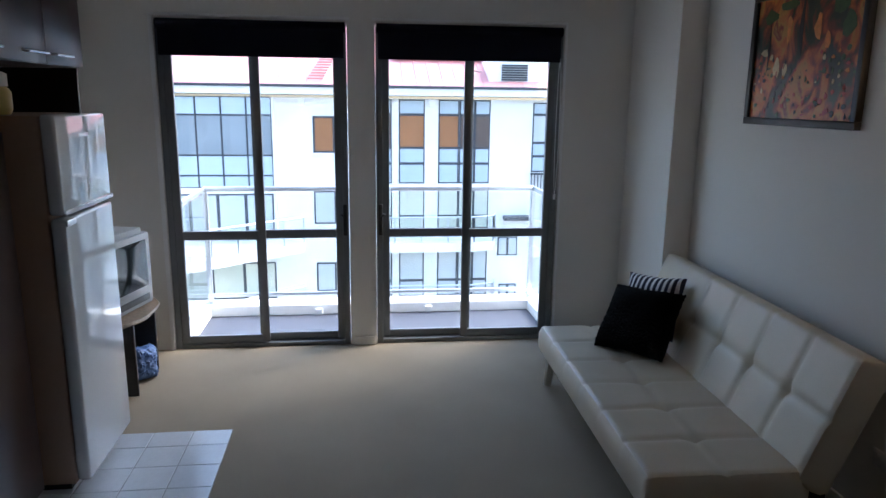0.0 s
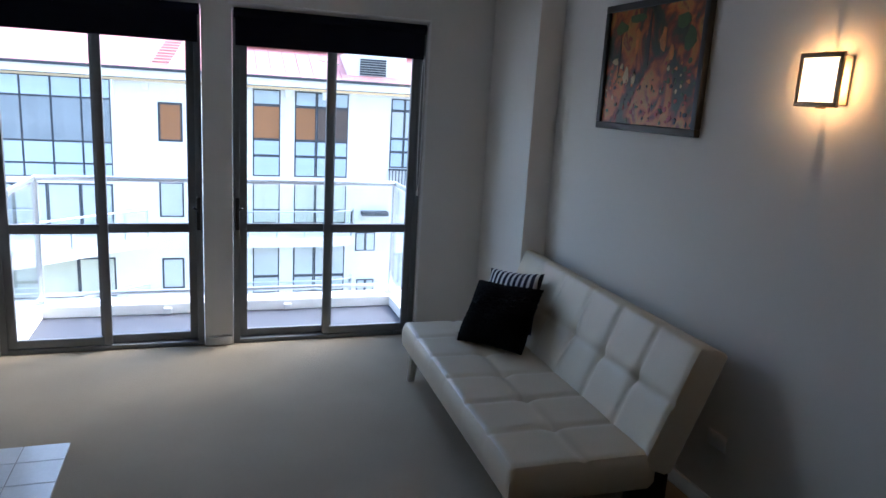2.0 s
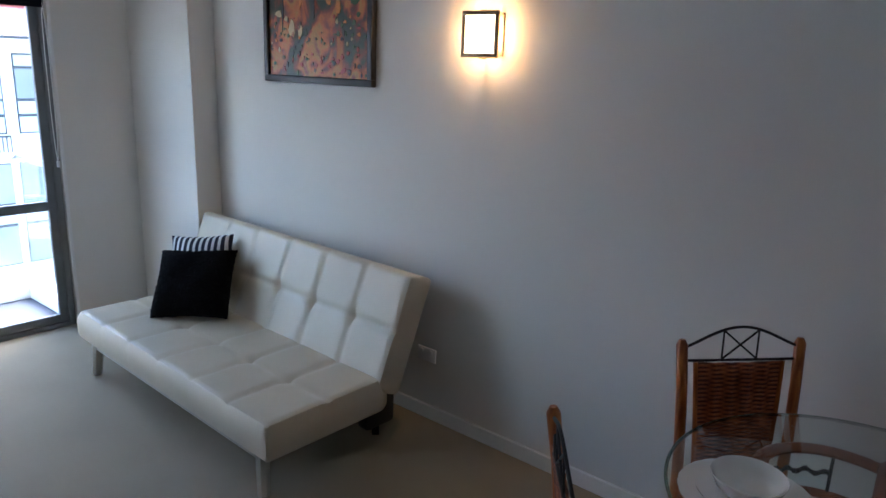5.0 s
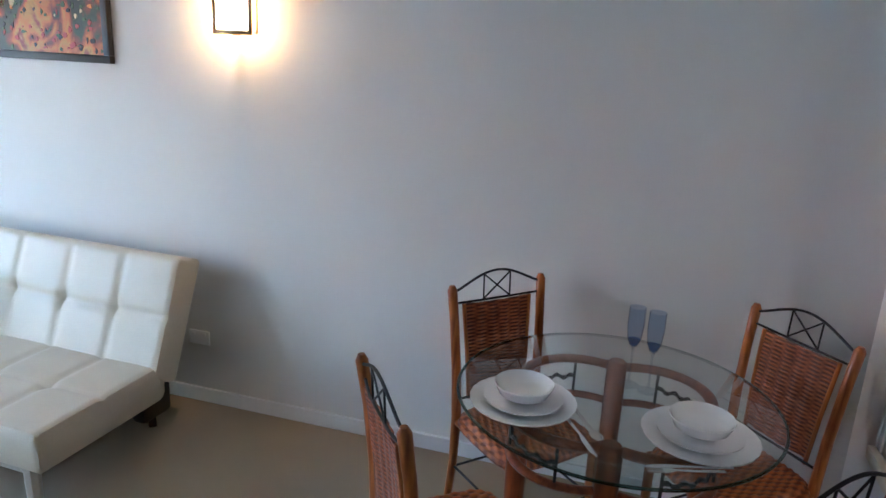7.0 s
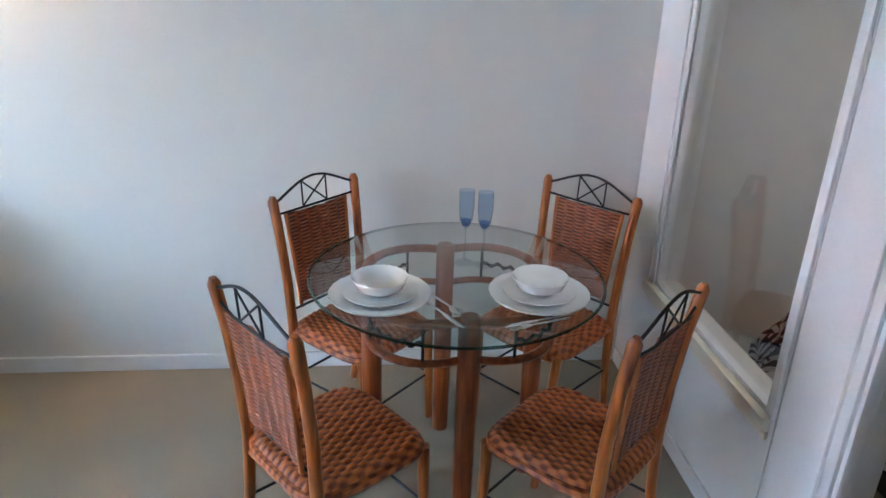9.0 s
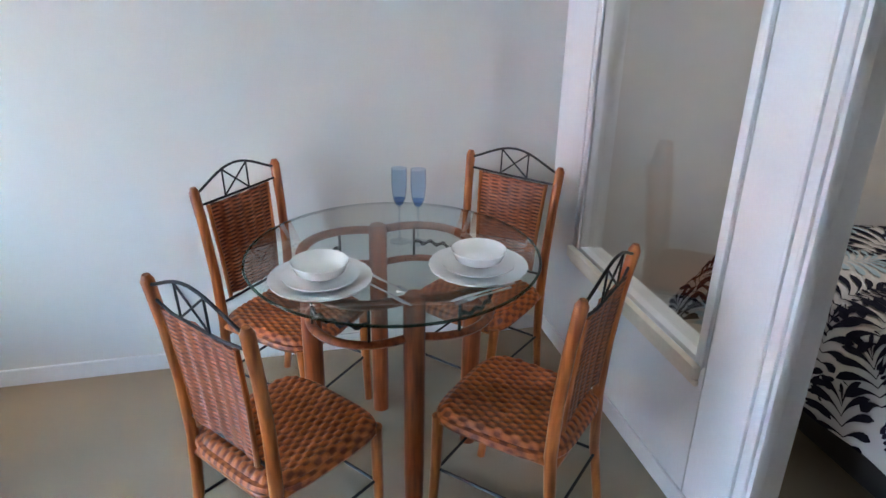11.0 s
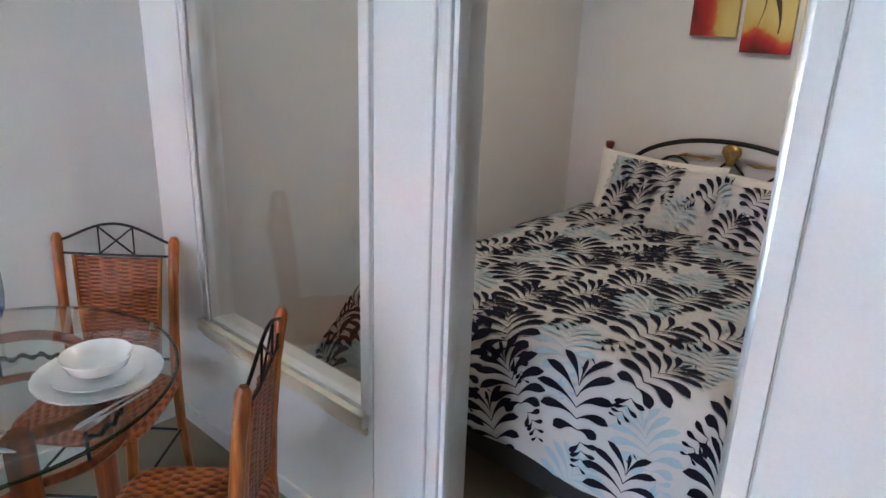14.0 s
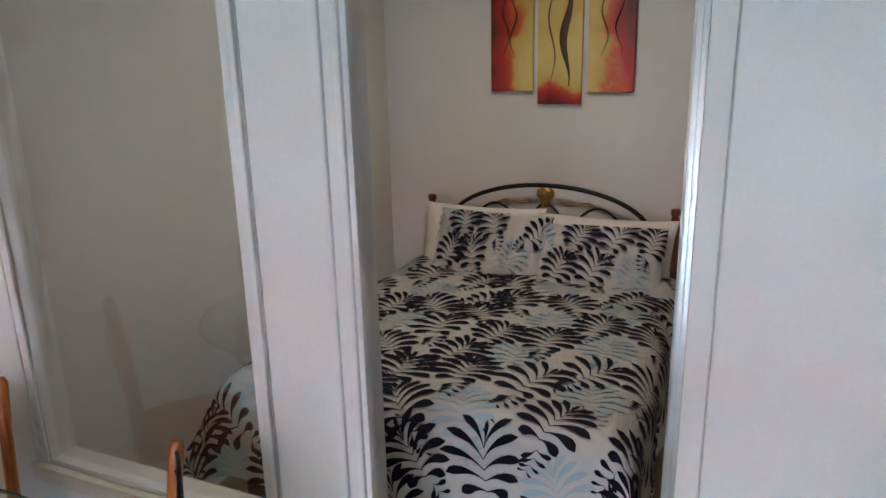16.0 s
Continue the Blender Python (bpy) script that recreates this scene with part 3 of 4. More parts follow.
    part("daub", bm, daub[k], pic, smooth=False)


for y, z, sy, sz, k in ((0.02, 0.13, 0.022, 0.20, 3), (0.27, 0.06, 0.010, 0.16, 3), (-0.24, 0.20, 0.07, 0.05, 1), (-0.30, 0.12, 0.06, 0.08, 1), (0.28, 0.20, 0.07, 0.05, 1), (0.13, 0.24, 0.10, 0.03, 1), (0.19, -0.05, 0.035, 0.06, 0), (0.125, -0.055, 0.030, 0.05, 0), (0.12, 0.14, 0.03, 0.09, 4), (-0.10, 0.12, 0.035, 0.09, 4), (-0.17, 0.06, 0.03, 0.06, 4), (0.30, 0.03, 0.04, 0.03, 0)):
    daub_patch(y, z, sy, sz, k)
for i in range(120):
    zz = rng.uniform(-h + 0.05, 0.02)
    daub_patch(rng.uniform(-w + 0.05, w - 0.05), zz, rng.uniform(0.005, 0.020), rng.uniform(0.005, 0.022), rng.choice((0, 1, 1, 1, 2, 3, 3, 4)) if zz > -h + 0.16 else rng.choice((2, 2, 3, 1)))

lamp = thing("wall_lamp", pose(XE, 2.195, 1.877), "square wall lamp with glowing frosted glass and bronze frame", "lamp")
M_BRONZE = mat("bronze_frame", (0.40, 0.28, 0.16), 0.35, metal=0.25, var=0.1)
part("wall_plate", bx(-0.010, -0.001, -0.085, 0.085, -0.085, 0.085, 0.003), mat("satin_plate", (0.55, 0.45, 0.32), 0.4, metal=0.5), lamp)
bm = B()
s = 0.094
for a in ((-s, s, -s, -s + 0.018), (-s, s, s - 0.018, s), (-s, -s + 0.018, -s + 0.018, s - 0.018), (s - 0.018, s, -s + 0.018, s - 0.018)):
    box(bm, -0.062, -0.050, a[0], a[1], a[2], a[3], 0.002)
part("frame", bm, M_BRONZE, lamp, "bronze square frame")
shade = glow_mat("lit_frosted_glass", (1.0, 0.72, 0.38), 1.0)
part("shade", bx(-0.058, -0.052, -s + 0.016, s - 0.016, -s + 0.016, s - 0.016), shade, lamp, "lit frosted glass panel", smooth=False)
bm = B()
box(bm, -0.050, -0.01, -0.006, 0.006, -0.098, -0.086, 0.002)
box(bm, -0.050, -0.01, -0.006, 0.006, 0.086, 0.098, 0.002)
box(bm, -0.016, -0.01, -0.006, 0.006, -0.098, 0.098, 0.002)
part("bracket", bm, M_BRONZE, lamp)
bulb = new("bulb_light", bpy.data.lights.new("bulb_light", "POINT"))
bulb.data.energy, bulb.data.color, bulb.data.shadow_soft_size = 0.52, (1.0, 0.58, 0.25), 0.012
bulb.parent = lamp
bulb.location = (-0.034, 0, 0)

outlet = thing("power_outlet", pose(XE, 2.47, 0.345), "white double power outlet low on the wall", "outlet")
part("plate", bx(-0.009, -0.001, -0.058, 0.058, -0.036, 0.036, 0.004), M_TRIM, outlet)
for sy in (-0.03, 0.03):
    part("switch", bx(-0.013, -0.009, sy - 0.008, sy + 0.008, 0.012, 0.026, 0.001), M_TRIM, outlet)

# ---- dining set ----
TX, TY, TZ, TR = 2.095, 0.463, 0.800, 0.468
table = thing("dining_table", pose(TX, TY, 0, 0, 0, 2), "round glass-topped dining table on rattan legs", "table")
part("tabletop", lathe(B(), [(0.0001, TZ - 0.010), (TR - 0.004, TZ - 0.010), (TR, TZ - 0.007), (TR, TZ - 0.003), (TR - 0.004, TZ), (0.0001, TZ)], 96), M_TGLASS, table, "clear round glass top").visible_shadow = False
part("glass_rim", tube(B(), [(TR * math.cos(i * math.pi / 48), TR * math.sin(i * math.pi / 48), TZ - 0.005) for i in range(96)], 0.0046, 8, closed=True), M_GEDGE, table, "green polished glass edge")
LR = 0.275
for i in range(4):
    a = i * math.pi / 2
    c, s = math.cos(a), math.sin(a)
    part("leg", tube(B(), [(LR * c, LR * s, 0.0), (LR * c, LR * s, 0.30), (LR * c, LR * s, TZ - 0.022), (LR * c, LR * s, TZ - 0.012)], [0.031, 0.033, 0.033, 0.026], 16), M_TWOOD, table)
    for rz, rr in ((TZ - 0.030, 0.019), (TZ - 0.160, 0.016)):
        pts = []
        for k in range(13):
            b = a + 0.11 + (math.pi / 2 - 0.22) * k / 12
            rad = LR + 0.055 * math.sin(math.pi * k / 12)
            pts.append((rad * math.cos(b), rad * math.sin(b), rz))
        part("apron_rail", tube(B(), pts, rr, 10, flat=0.75), M_TWOOD, table)
    for k in (3, 9):
        b = a + 0.11 + (math.pi / 2 - 0.22) * k / 12
        rad = LR + 0.055 * math.sin(math.pi * k / 12)
        part("iron_rod", tube(B(), [(rad * math.cos(b), rad * math.sin(b), z) for z in (TZ - 0.15, TZ - 0.045)], 0.005, 6), M_IRON, table)
    pts, rads = [], []
    for k in range(30):
        f = k / 29
        b = a + 0.11 + (math.pi / 2 - 0.22) * (0.25 + 0.5 * f)
        rad = LR + 0.055 * math.sin(math.pi * (0.25 + 0.5 * f))
        pts.append((rad * math.cos(b), rad * math.sin(b), TZ - 0.097 + 0.006 * math.sin(f * 28)))
        rads.append(0.005 + 0.003 * math.sin(f * 28) ** 2)
    part("twisted_rod", tube(B(), pts, rads, 6), M_IRON, table, "twisted black iron rod")
def rattan_chair():
    """Faces +y, stands on z = 0; the back posts are at y = -0.2."""
    ch = thing("dining_chair", pose(0, 0, 0), "rattan dining chair with woven seat and iron-trimmed back", "chair", "chairs round the glass table")
    for sx in (-1, 1):
        pts = [(sx * 0.178, -0.225, 0.0), (sx * 0.180, -0.190, 0.22), (sx * 0.184, -0.178, 0.42), (sx * 0.190, -0.186, 0.60), (sx * 0.197, -0.205, 0.78), (sx * 0.203, -0.226, 0.915), (sx * 0.2035, -0.228, 0.932)]
        part("back_post", tube(B(), pts, [0.015, 0.017, 0.019, 0.018, 0.0175, 0.0185, 0.010], 14), M_CANE, ch)
        part("front_leg", tube(B(), [(sx * 0.165, 0.215, 0.0), (sx * 0.178, 0.195, 0.22), (sx * 0.186, 0.185, 0.41)], [0.015, 0.017, 0.019], 12), M_CANE, ch)
        part("side_rail", tube(B(), [(sx * 0.184, -0.17, 0.40), (sx * 0.196, 0.0, 0.405), (sx * 0.186, 0.18, 0.40)], 0.014, 10), M_CANE, ch)
        part("side_stretcher", tube(B(), [(sx * 0.180, -0.19, 0.20), (sx * 0.176, 0.195, 0.20)], 0.005, 6), M_IRON, ch)
    part("back_rail", tube(B(), [(-0.184, -0.178, 0.365), (0.184, -0.178, 0.365)], 0.014, 10), M_CANE, ch)
    part("front_rail", tube(B(), [(-0.186, 0.185, 0.395), (0.0, 0.20, 0.395), (0.186, 0.185, 0.395)], 0.014, 10), M_CANE, ch)
    part("front_stretcher", tube(B(), [(-0.178, 0.195, 0.19), (0.178, 0.195, 0.19)], 0.005, 6), M_IRON, ch)
    part("back_stretcher", tube(B(), [(-0.180, -0.195, 0.19), (0.180, -0.195, 0.19)], 0.005, 6), M_IRON, ch)

    def seat_f(u, v):
        x, y = u * 2 - 1, v * 2 - 1
        sq = (abs(x) ** 5 + abs(y) ** 5) ** 0.2
        m = max(abs(x), abs(y))
        k = m / sq if sq > 1e-6 else 1.0
        wx = 0.205 + 0.012 * y
        px, py = x * wx * k, 0.005 + y * 0.205 * k
        edge = max(0.0, (m - 0.86) / 0.14)
        weave = 0.0045 * math.sin(math.pi * px / 0.014) * math.sin(math.pi * py / 0.028)
        return Vector((px, py, 0.442 - 0.008 * (1 - m * m) - 0.03 * edge * edge + weave * (1 - 0.4 * edge)))
    bm = B()
    sheet(bm, seat_f, 130, 80)
    part("seat", bm, M_SEAT, ch, "reddish brown woven cane seat")
    part("seat_rim", tube(B(), [((0.2 + 0.012 * math.sin(t)) * math.copysign(abs(math.cos(t)) ** 0.45, math.cos(t)), 0.005 + 0.2 * math.copysign(abs(math.sin(t)) ** 0.45, math.sin(t)), 0.408) for t in [i * math.pi / 24 + 0.01 for i in range(48)]], 0.016, 8, closed=True), M_SEAT, ch)

    def back_y(z):
        return -0.178 - 0.05 * max(0.0, (z - 0.44) / 0.49) ** 1.6

    def panel(u, v):
        z = 0.50 + 0.352 * v
        wz = 0.125 + 0.022 * v
        x = (u - 0.5) * 2 * wz
        strip = abs(math.sin(math.pi * u * 5))
        return Vector((x, back_y(z) - 0.018 + 0.014 * math.cos((u - 0.5) * 2.6) - 0.004 * strip + 0.0022 * math.sin(math.pi * z / 0.007) * math.sin(math.pi * x / 0.05), z))
    bm = B()
    sheet(bm, panel, 50, 90)
    r = bmesh.ops.extrude_face_region(bm, geom=bm.faces[:])
    for v in r["geom"]:
        if isinstance(v, bmesh.types.BMVert):
            v.co.y += 0.008
    part("back_panel", bm, M_BACKW, ch, "woven cane back panel")
    for sx in (-1, 1):
        part("panel_edge", tube(B(), [(sx * (0.128 + 0.022 * v), back_y(0.48 + 0.375 * v) - 0.008, 0.48 + 0.375 * v) for v in (0, 0.5, 1)], 0.008, 8), M_CANE, ch)
    yb = back_y(0.862)
    part("iron_rail", tube(B(), [(-0.200, yb, 0.864), (-0.1, yb - 0.012, 0.858), (0.1, yb - 0.012, 0.858), (0.200, yb, 0.864)], 0.0046, 8), M_IRON, ch)
    part("lower_iron_rail", tube(B(), [(-0.186, back_y(0.47), 0.490), (0.186, back_y(0.47), 0.490)], 0.005, 8), M_IRON, ch)
    arch = [(0.2 * t, back_y(0.9) - 0.012 * (1 - t * t), 0.905 + 0.064 * math.cos(t * math.pi / 2) ** 1.3) for t in [i / 10 - 1 for i in range(21)]]
    part("iron_arch", tube(B(), arch, 0.0048, 8), M_IRON, ch, "arched black iron top rail")
    za = 0.957
    for pts in ([(-0.06, yb - 0.012, 0.860), (-0.06, back_y(0.9) - 0.012, za)], [(0.06, yb - 0.012, 0.860), (0.06, back_y(0.9) - 0.012, za)],
                [(-0.06, yb - 0.012, 0.861), (0.06, back_y(0.9) - 0.012, za)], [(0.06, yb - 0.012, 0.861), (-0.06, back_y(0.9) - 0.012, za)]):
        part("iron_bar", tube(B(), pts, 0.0034, 6), M_IRON, ch)
    return ch


CHAIRS = []
for lx, ly, rx, ry, flip in ((2.471, 1.083, 2.763, 0.812, 1), (1.78, 1.14, 1.479, 0.91, 1), (2.743, 0.006, 2.466, -0.235, 1), (1.717, -0.169, 1.433, 0.124, 1)):
    mx, my = (lx + rx) / 2, (ly + ry) / 2
    dx, dy = ly - ry, rx - lx
    if dx * (TX - mx) + dy * (TY - my) < 0:
        dx, dy = -dx, -dy
    n = math.hypot(dx, dy)
    dx, dy = dx / n, dy / n
    CHAIRS.append(pose(mx + 0.225 * dx, my + 0.225 * dy, 0, 0, 0, math.degrees(math.atan2(dy, dx)) - 90))
first = rattan_chair()
first.matrix_basis = CHAIRS[0]
for m in CHAIRS[1:]:
    copy_thing(first, m)


def place_setting(x, y, turn):
    z = TZ + 0.001
    pl = thing("charger_plate", pose(x, y, z), "large white china plate with a fluted rim", "plate", "white china on the table")
    part("rim", lathe(B(), [(0.0001, 0.004), (0.10, 0.004), (0.145, 0.016), (0.150, 0.017), (0.149, 0.012), (0.105, 0.0), (0.0001, 0.0)], 72, lambda a, r: 1 + (0.012 * abs(math.sin(12 * a)) if r > 0.12 else 0)), M_CHINA, pl)
    single("dinner_plate", lathe(B(), [(0.0001, 0.004), (0.07, 0.004), (0.108, 0.015), (0.112, 0.016), (0.111, 0.012), (0.075, 0.0), (0.0001, 0.0)], 56), M_CHINA, "white china dinner plate on a larger plate", "plate", "white china on the table", pose(x, y, z + 0.0105))
    single("bowl", lathe(B(), [(0.0001, 0.006), (0.042, 0.008), (0.066, 0.021), (0.079, 0.043), (0.083, 0.046), (0.084, 0.043), (0.071, 0.016), (0.047, 0.0), (0.0001, 0.0)], 56), M_CHINA, "white china bowl stacked on two plates", "bowl", "white china on the table", pose(x, y, z + 0.0215))


place_setting(1.925, 0.710, 0)
place_setting(1.915, 0.235, 0)


def cutlery(kind, x, y, rz):
    m = pose(x, y, TZ + 0.001, 0, 0, rz)
    c = thing(kind, m, "polished steel %s beside a plate" % kind, kind, "cutlery on the table")
    part("handle", tube(B(), [(0, -0.1, 0.004), (0, -0.03, 0.004), (0, 0.02, 0.006)], [0.0065, 0.005, 0.0035], 8, flat=0.35), M_STEEL, c)
    if kind == "fork":
        part("head", tube(B(), [(0, 0.02, 0.006), (0, 0.04, 0.006), (0, 0.055, 0.005)], [0.004, 0.011, 0.012], 10, flat=0.2), M_STEEL, c)
        for dx in (-0.009, -0.003, 0.003, 0.009):
            part("tine", tube(B(), [(dx, 0.054, 0.005), (dx, 0.095, 0.006)], [0.0022, 0.001], 5), M_STEEL, c)
    elif kind == "spoon":
        part("head", tube(B(), [(0, 0.02, 0.006), (0, 0.04, 0.004), (0, 0.06, 0.004), (0, 0.08, 0.006)], [0.004, 0.016, 0.018, 0.006], 12, flat=0.25), M_STEEL, c)
    else:
        part("blade", tube(B(), [(0, 0.02, 0.006), (0.002, 0.05, 0.005), (0.003, 0.1, 0.005), (0.0, 0.125, 0.005)], [0.004, 0.0075, 0.0075, 0.002], 8, flat=0.14), M_STEEL, c)


cutlery("knife", 1.825, 0.545, 120)
cutlery("spoon", 1.865, 0.52, 120)
cutlery("fork", 1.735, 0.275, 20)
cutlery("knife", 1.76, 0.255, 20)
for x, y in ((2.172, 0.430), (2.150, 0.372)):
    fl_ = thing("champagne_flute", pose(x, y, TZ + 0.001), "blue-tinted champagne flute with a clear stem", "glass", "flutes on the table")
    part("bowl", lathe(B(), [(0.004, 0.122), (0.013, 0.130), (0.021, 0.152), (0.0255, 0.195), (0.0248, 0.252), (0.0238, 0.252), (0.0245, 0.195), (0.020, 0.154), (0.012, 0.133), (0.0001, 0.127)], 28), M_FLUTE, fl_, "blue glass bowl")
    part("bowl_base", lathe(B(), [(0.0001, 0.1275), (0.0045, 0.1278), (0.0115, 0.1345), (0.0185, 0.151), (0.0001, 0.148)], 24), M_FLUTEB, fl_, "deep blue thick glass base")
    part("foot", lathe(B(), [(0.0001, 0.0), (0.031, 0.0), (0.031, 0.002), (0.006, 0.007), (0.0035, 0.02), (0.0035, 0.112), (0.005, 0.1215), (0.0001, 0.1215)], 28), glass_mat("clear_stem", (0.93, 0.95, 0.97), ior=1.25), fl_, "clear glass stem and foot")

# ---- kitchen end ----
fr = thing("fridge", pose(-0.75, 3.43, 0), "white two-door fridge freezer with glossy doors", "fridge")
# The cabinet takes a darker, browner colour than the white doors.
part("body", bx(-0.30, 0.27, -0.28, 0.28, 0.04, 1.655, 0.012), M_FSIDE, fr, "brown fridge cabinet, darker than its doors")
for z0, z1 in ((0.06, 1.235), (1.25, 1.66)):
    d = part("door", bx(0.275, 0.335, -0.285, 0.285, z0, z1, 0.016, seg=3), M_FRIDGE, fr, "glossy white door")
part("door_handle", bx(0.335, 0.347, -0.283, -0.19, 1.205, 1.232, 0.005), M_SILVER, fr)
part("door_handle", bx(0.335, 0.345, -0.282, 0.283, 1.252, 1.272, 0.004), M_FRIDGE, fr, "white moulded grip")
part("badge", bx(0.335, 0.338, -0.05, 0.05, 1.56, 1.575, 0.001), M_SILVER, fr, "small silver badge")
part("plinth", bx(-0.28, 0.24, -0.26, 0.26, 0.0, 0.04), M_BLACK, fr)
jar = thing("storage_jar", pose(-0.66, 3.22, 1.656), "yellow storage jar with a pale lid on the fridge", "jar")
part("body", lathe(B(), [(0.0001, 0), (0.05, 0), (0.06, 0.02), (0.06, 0.09), (0.045, 0.11), (0.0001, 0.11)], 24), mat("yellow_jar", (0.55, 0.38, 0.10), 0.4), jar)
part("lid", lathe(B(), [(0.0001, 0.111), (0.05, 0.111), (0.05, 0.16), (0.03, 0.17), (0.0001, 0.17)], 24), M_PILLOW, jar)
cab = thing("overhead_cupboard", pose(-0.80, 3.36, 1.865), "dark brown overhead cupboard with silver handles", "cabinet")
part("body", bx(-0.31, 0.23, -0.72, 0.526, 0.0, 0.74, 0.003), M_BROWN, cab)
part("end_panel", bx(-0.31, 0.22, 0.508, 0.526, -0.85, -0.001, 0.002), M_BLACK, cab, "black end panel")
for a, b, yh in ((-0.715, -0.302, -0.41), (-0.298, 0.112, -0.006), (0.116, 0.524, 0.265)):
    d = part("door", bx(0.232, 0.25, a, b, 0.004, 0.736, 0.003), M_BROWN, cab)
    part("handle", tube(B(), [(0.25, yh - 0.10, 0.045), (0.27, yh - 0.095, 0.045), (0.27, yh + 0.095, 0.045), (0.25, yh + 0.10, 0.045)], 0.006, 8), M_CHROME, d, "chrome bar handle")
tall = thing("tall_cabinet", pose(-0.905, 2.60, 0), "tall dark brown kitchen cabinet beside the fridge", "cabinet")
part("body", bx(-0.21, 0.33, -0.42, 0.42, 0.1, 1.60, 0.003), M_BROWN, tall)
part("door", bx(0.333, 0.352, -0.418, 0.418, 0.104, 1.596, 0.003), M_BROWN, tall)
part("kickboard", bx(-0.21, 0.28, -0.42, 0.42, 0.0, 0.1), M_BLACK, tall)
# A black sheet paints the deep shade of the open gap over the fridge.
structure("recess_shade_panel", bx(-1.115, -1.10, 3.02, 3.86, 1.0, 1.862), M_BLACK, "black backing that puts shade into the gap above the fridge")

stand = thing("tv_stand", pose(-0.80, 4.42, 0), "black stand with a rounded wooden top", "table")
bm = B()
lathe(bm, [(0.0001, 0.44), (0.42, 0.44), (0.43, 0.45), (0.42, 0.462), (0.0001, 0.462)], 48)
for v in bm.verts:
    v.co.x = min(v.co.x, 0.40) * 0.82
part("top", bm, wood_mat("pale_wood", (0.16, 0.11, 0.07), (0.26, 0.19, 0.12)), stand, "pale wooden half-round top", m=pose(0, 0, 0))
for sy in (-0.22, 0.20):
    part("panel", bx(-0.25, 0.28, sy - 0.012, sy + 0.012, 0.0, 0.438, 0.003), M_BLACK, stand)
tv = thing("television", pose(-0.77, 4.42, 0.464, 0, 0, -14), "small silver tube television with a dark screen", "television")
M_TVS = mat("silver_plastic", (0.33, 0.345, 0.36), 0.35, var=0.04)
bm = B()
box(bm, 0.12, 0.20, -0.25, 0.25, 0.0, 0.45, 0.015)
part("bezel", bm, M_TVS, tv, "silver plastic front")
part("screen", sheet(B(), lambda u, v: Vector((0.2015 + 0.010 * (1 - (2 * u - 1) ** 2) * (1 - (2 * v - 1) ** 2), (u - 0.5) * 0.40, 0.12 + 0.29 * v)), 12, 10), mat("tv_screen", (0.012, 0.018, 0.02), 0.06, var=0.05), tv, "dark curved glass screen")
bm = B()
box(bm, -0.22, 0.12, -0.19, 0.19, 0.04, 0.40, 0.05)
part("tube_housing", bm, M_TVS, tv)
part("speaker_strip", bx(0.2005, 0.204, -0.20, 0.20, 0.03, 0.07, 0.001), M_BLACK, tv)
box_ = single("set_top_box", bx(-0.13, 0.10, -0.16, 0.16, 0, 0.035, 0.004), M_TVS, "flat silver box lying on the television", "media box", "", pose(-0.68, 4.42, 0.915, 0, 0, -14))
bag = single("plastic_bag", cushion_shape(B(), 0.20, 0.22, 0.16, 20, 0.012), mat("blue_plastic", (0.12, 0.20, 0.40), 0.25, var=0.6, scale=14), "crumpled blue and white plastic bag under the stand", "bag", "", pose(-0.58, 4.46, 0.105, 80, 10, 60))

# kitchen floor tiles on a grout bed
tile_floor = structure("floor_tiles", bx(XW, 0.105, 0.4, 3.69, 0.0, 0.006), M_GROUT, "white ceramic kitchen floor tiles")


# ---- bed ----
BX, BHEAD, BFOOT, BTOP = 1.49, -2.55, -0.86, 0.715
bed = thing("bed_base", pose(BX, -1.72, 0), "black upholstered bed base on metal legs", "bed")
part("base", bx(-0.69, 0.69, -0.86, 0.82, 0.16, 0.34, 0.015), M_BEDBASE, bed)
for sx in (-0.6, 0.6):
    for sy in (-0.76, 0.74):
        part("leg", tube(B(), [(sx, sy, 0), (sx, sy, 0.16)], 0.02, 10), M_BLACK, bed)
single("mattress", bx(BX - 0.69, BX + 0.69, -2.58, -0.90, 0.341, 0.62, 0.05, seg=4), M_DUVET, "white double mattress under the duvet", "mattress")
head = thing("headboard", pose(BX, -2.64, 0), "curved black iron headboard with brass scrolls and wooden posts", "headboard")
for sx in (-0.665, 0.665):
    part("post", tube(B(), [(sx, 0, z) for z in (0, 0.95, 0.97, 0.985, 1.0, 1.015, 1.035, 1.04)], [0.024, 0.024, 0.018, 0.022, 0.016, 0.024, 0.024, 0.018], 14), M_POST, head, "turned dark red wooden post")
    part("scroll", tube(B(), [(sx * (0.62 - 0.42 * f), 0, 0.93 + 0.10 * math.sin(f * math.pi) - 0.03 * f) for f in [i / 12 for i in range(13)]], 0.007, 8), M_IRON, head)
    part("leaf_casting", tube(B(), [(sx * 0.42, -0.0, 1.02), (sx * 0.34, 0.005, 1.035), (sx * 0.26, 0.005, 1.03), (sx * 0.18, 0, 1.03), (sx * 0.12, 0, 1.035)], [0.004, 0.017, 0.009, 0.019, 0.006], 10, flat=0.5), M_BRASS, head, "aged brass leaf")
    part("lower_scroll", tube(B(), [(sx * 0.02, 0, 1.03), (sx * 0.10, 0, 0.98), (sx * 0.14, 0, 0.92), (sx * 0.10, 0, 0.85)], 0.006, 8), M_IRON, head)
part("arch", tube(B(), [(0.56 * math.cos(t), 0, 0.87 + 0.255 * math.sin(t)) for t in [math.pi * i / 32 for i in range(33)]], 0.012, 10), M_IRON, head, "black iron arch")
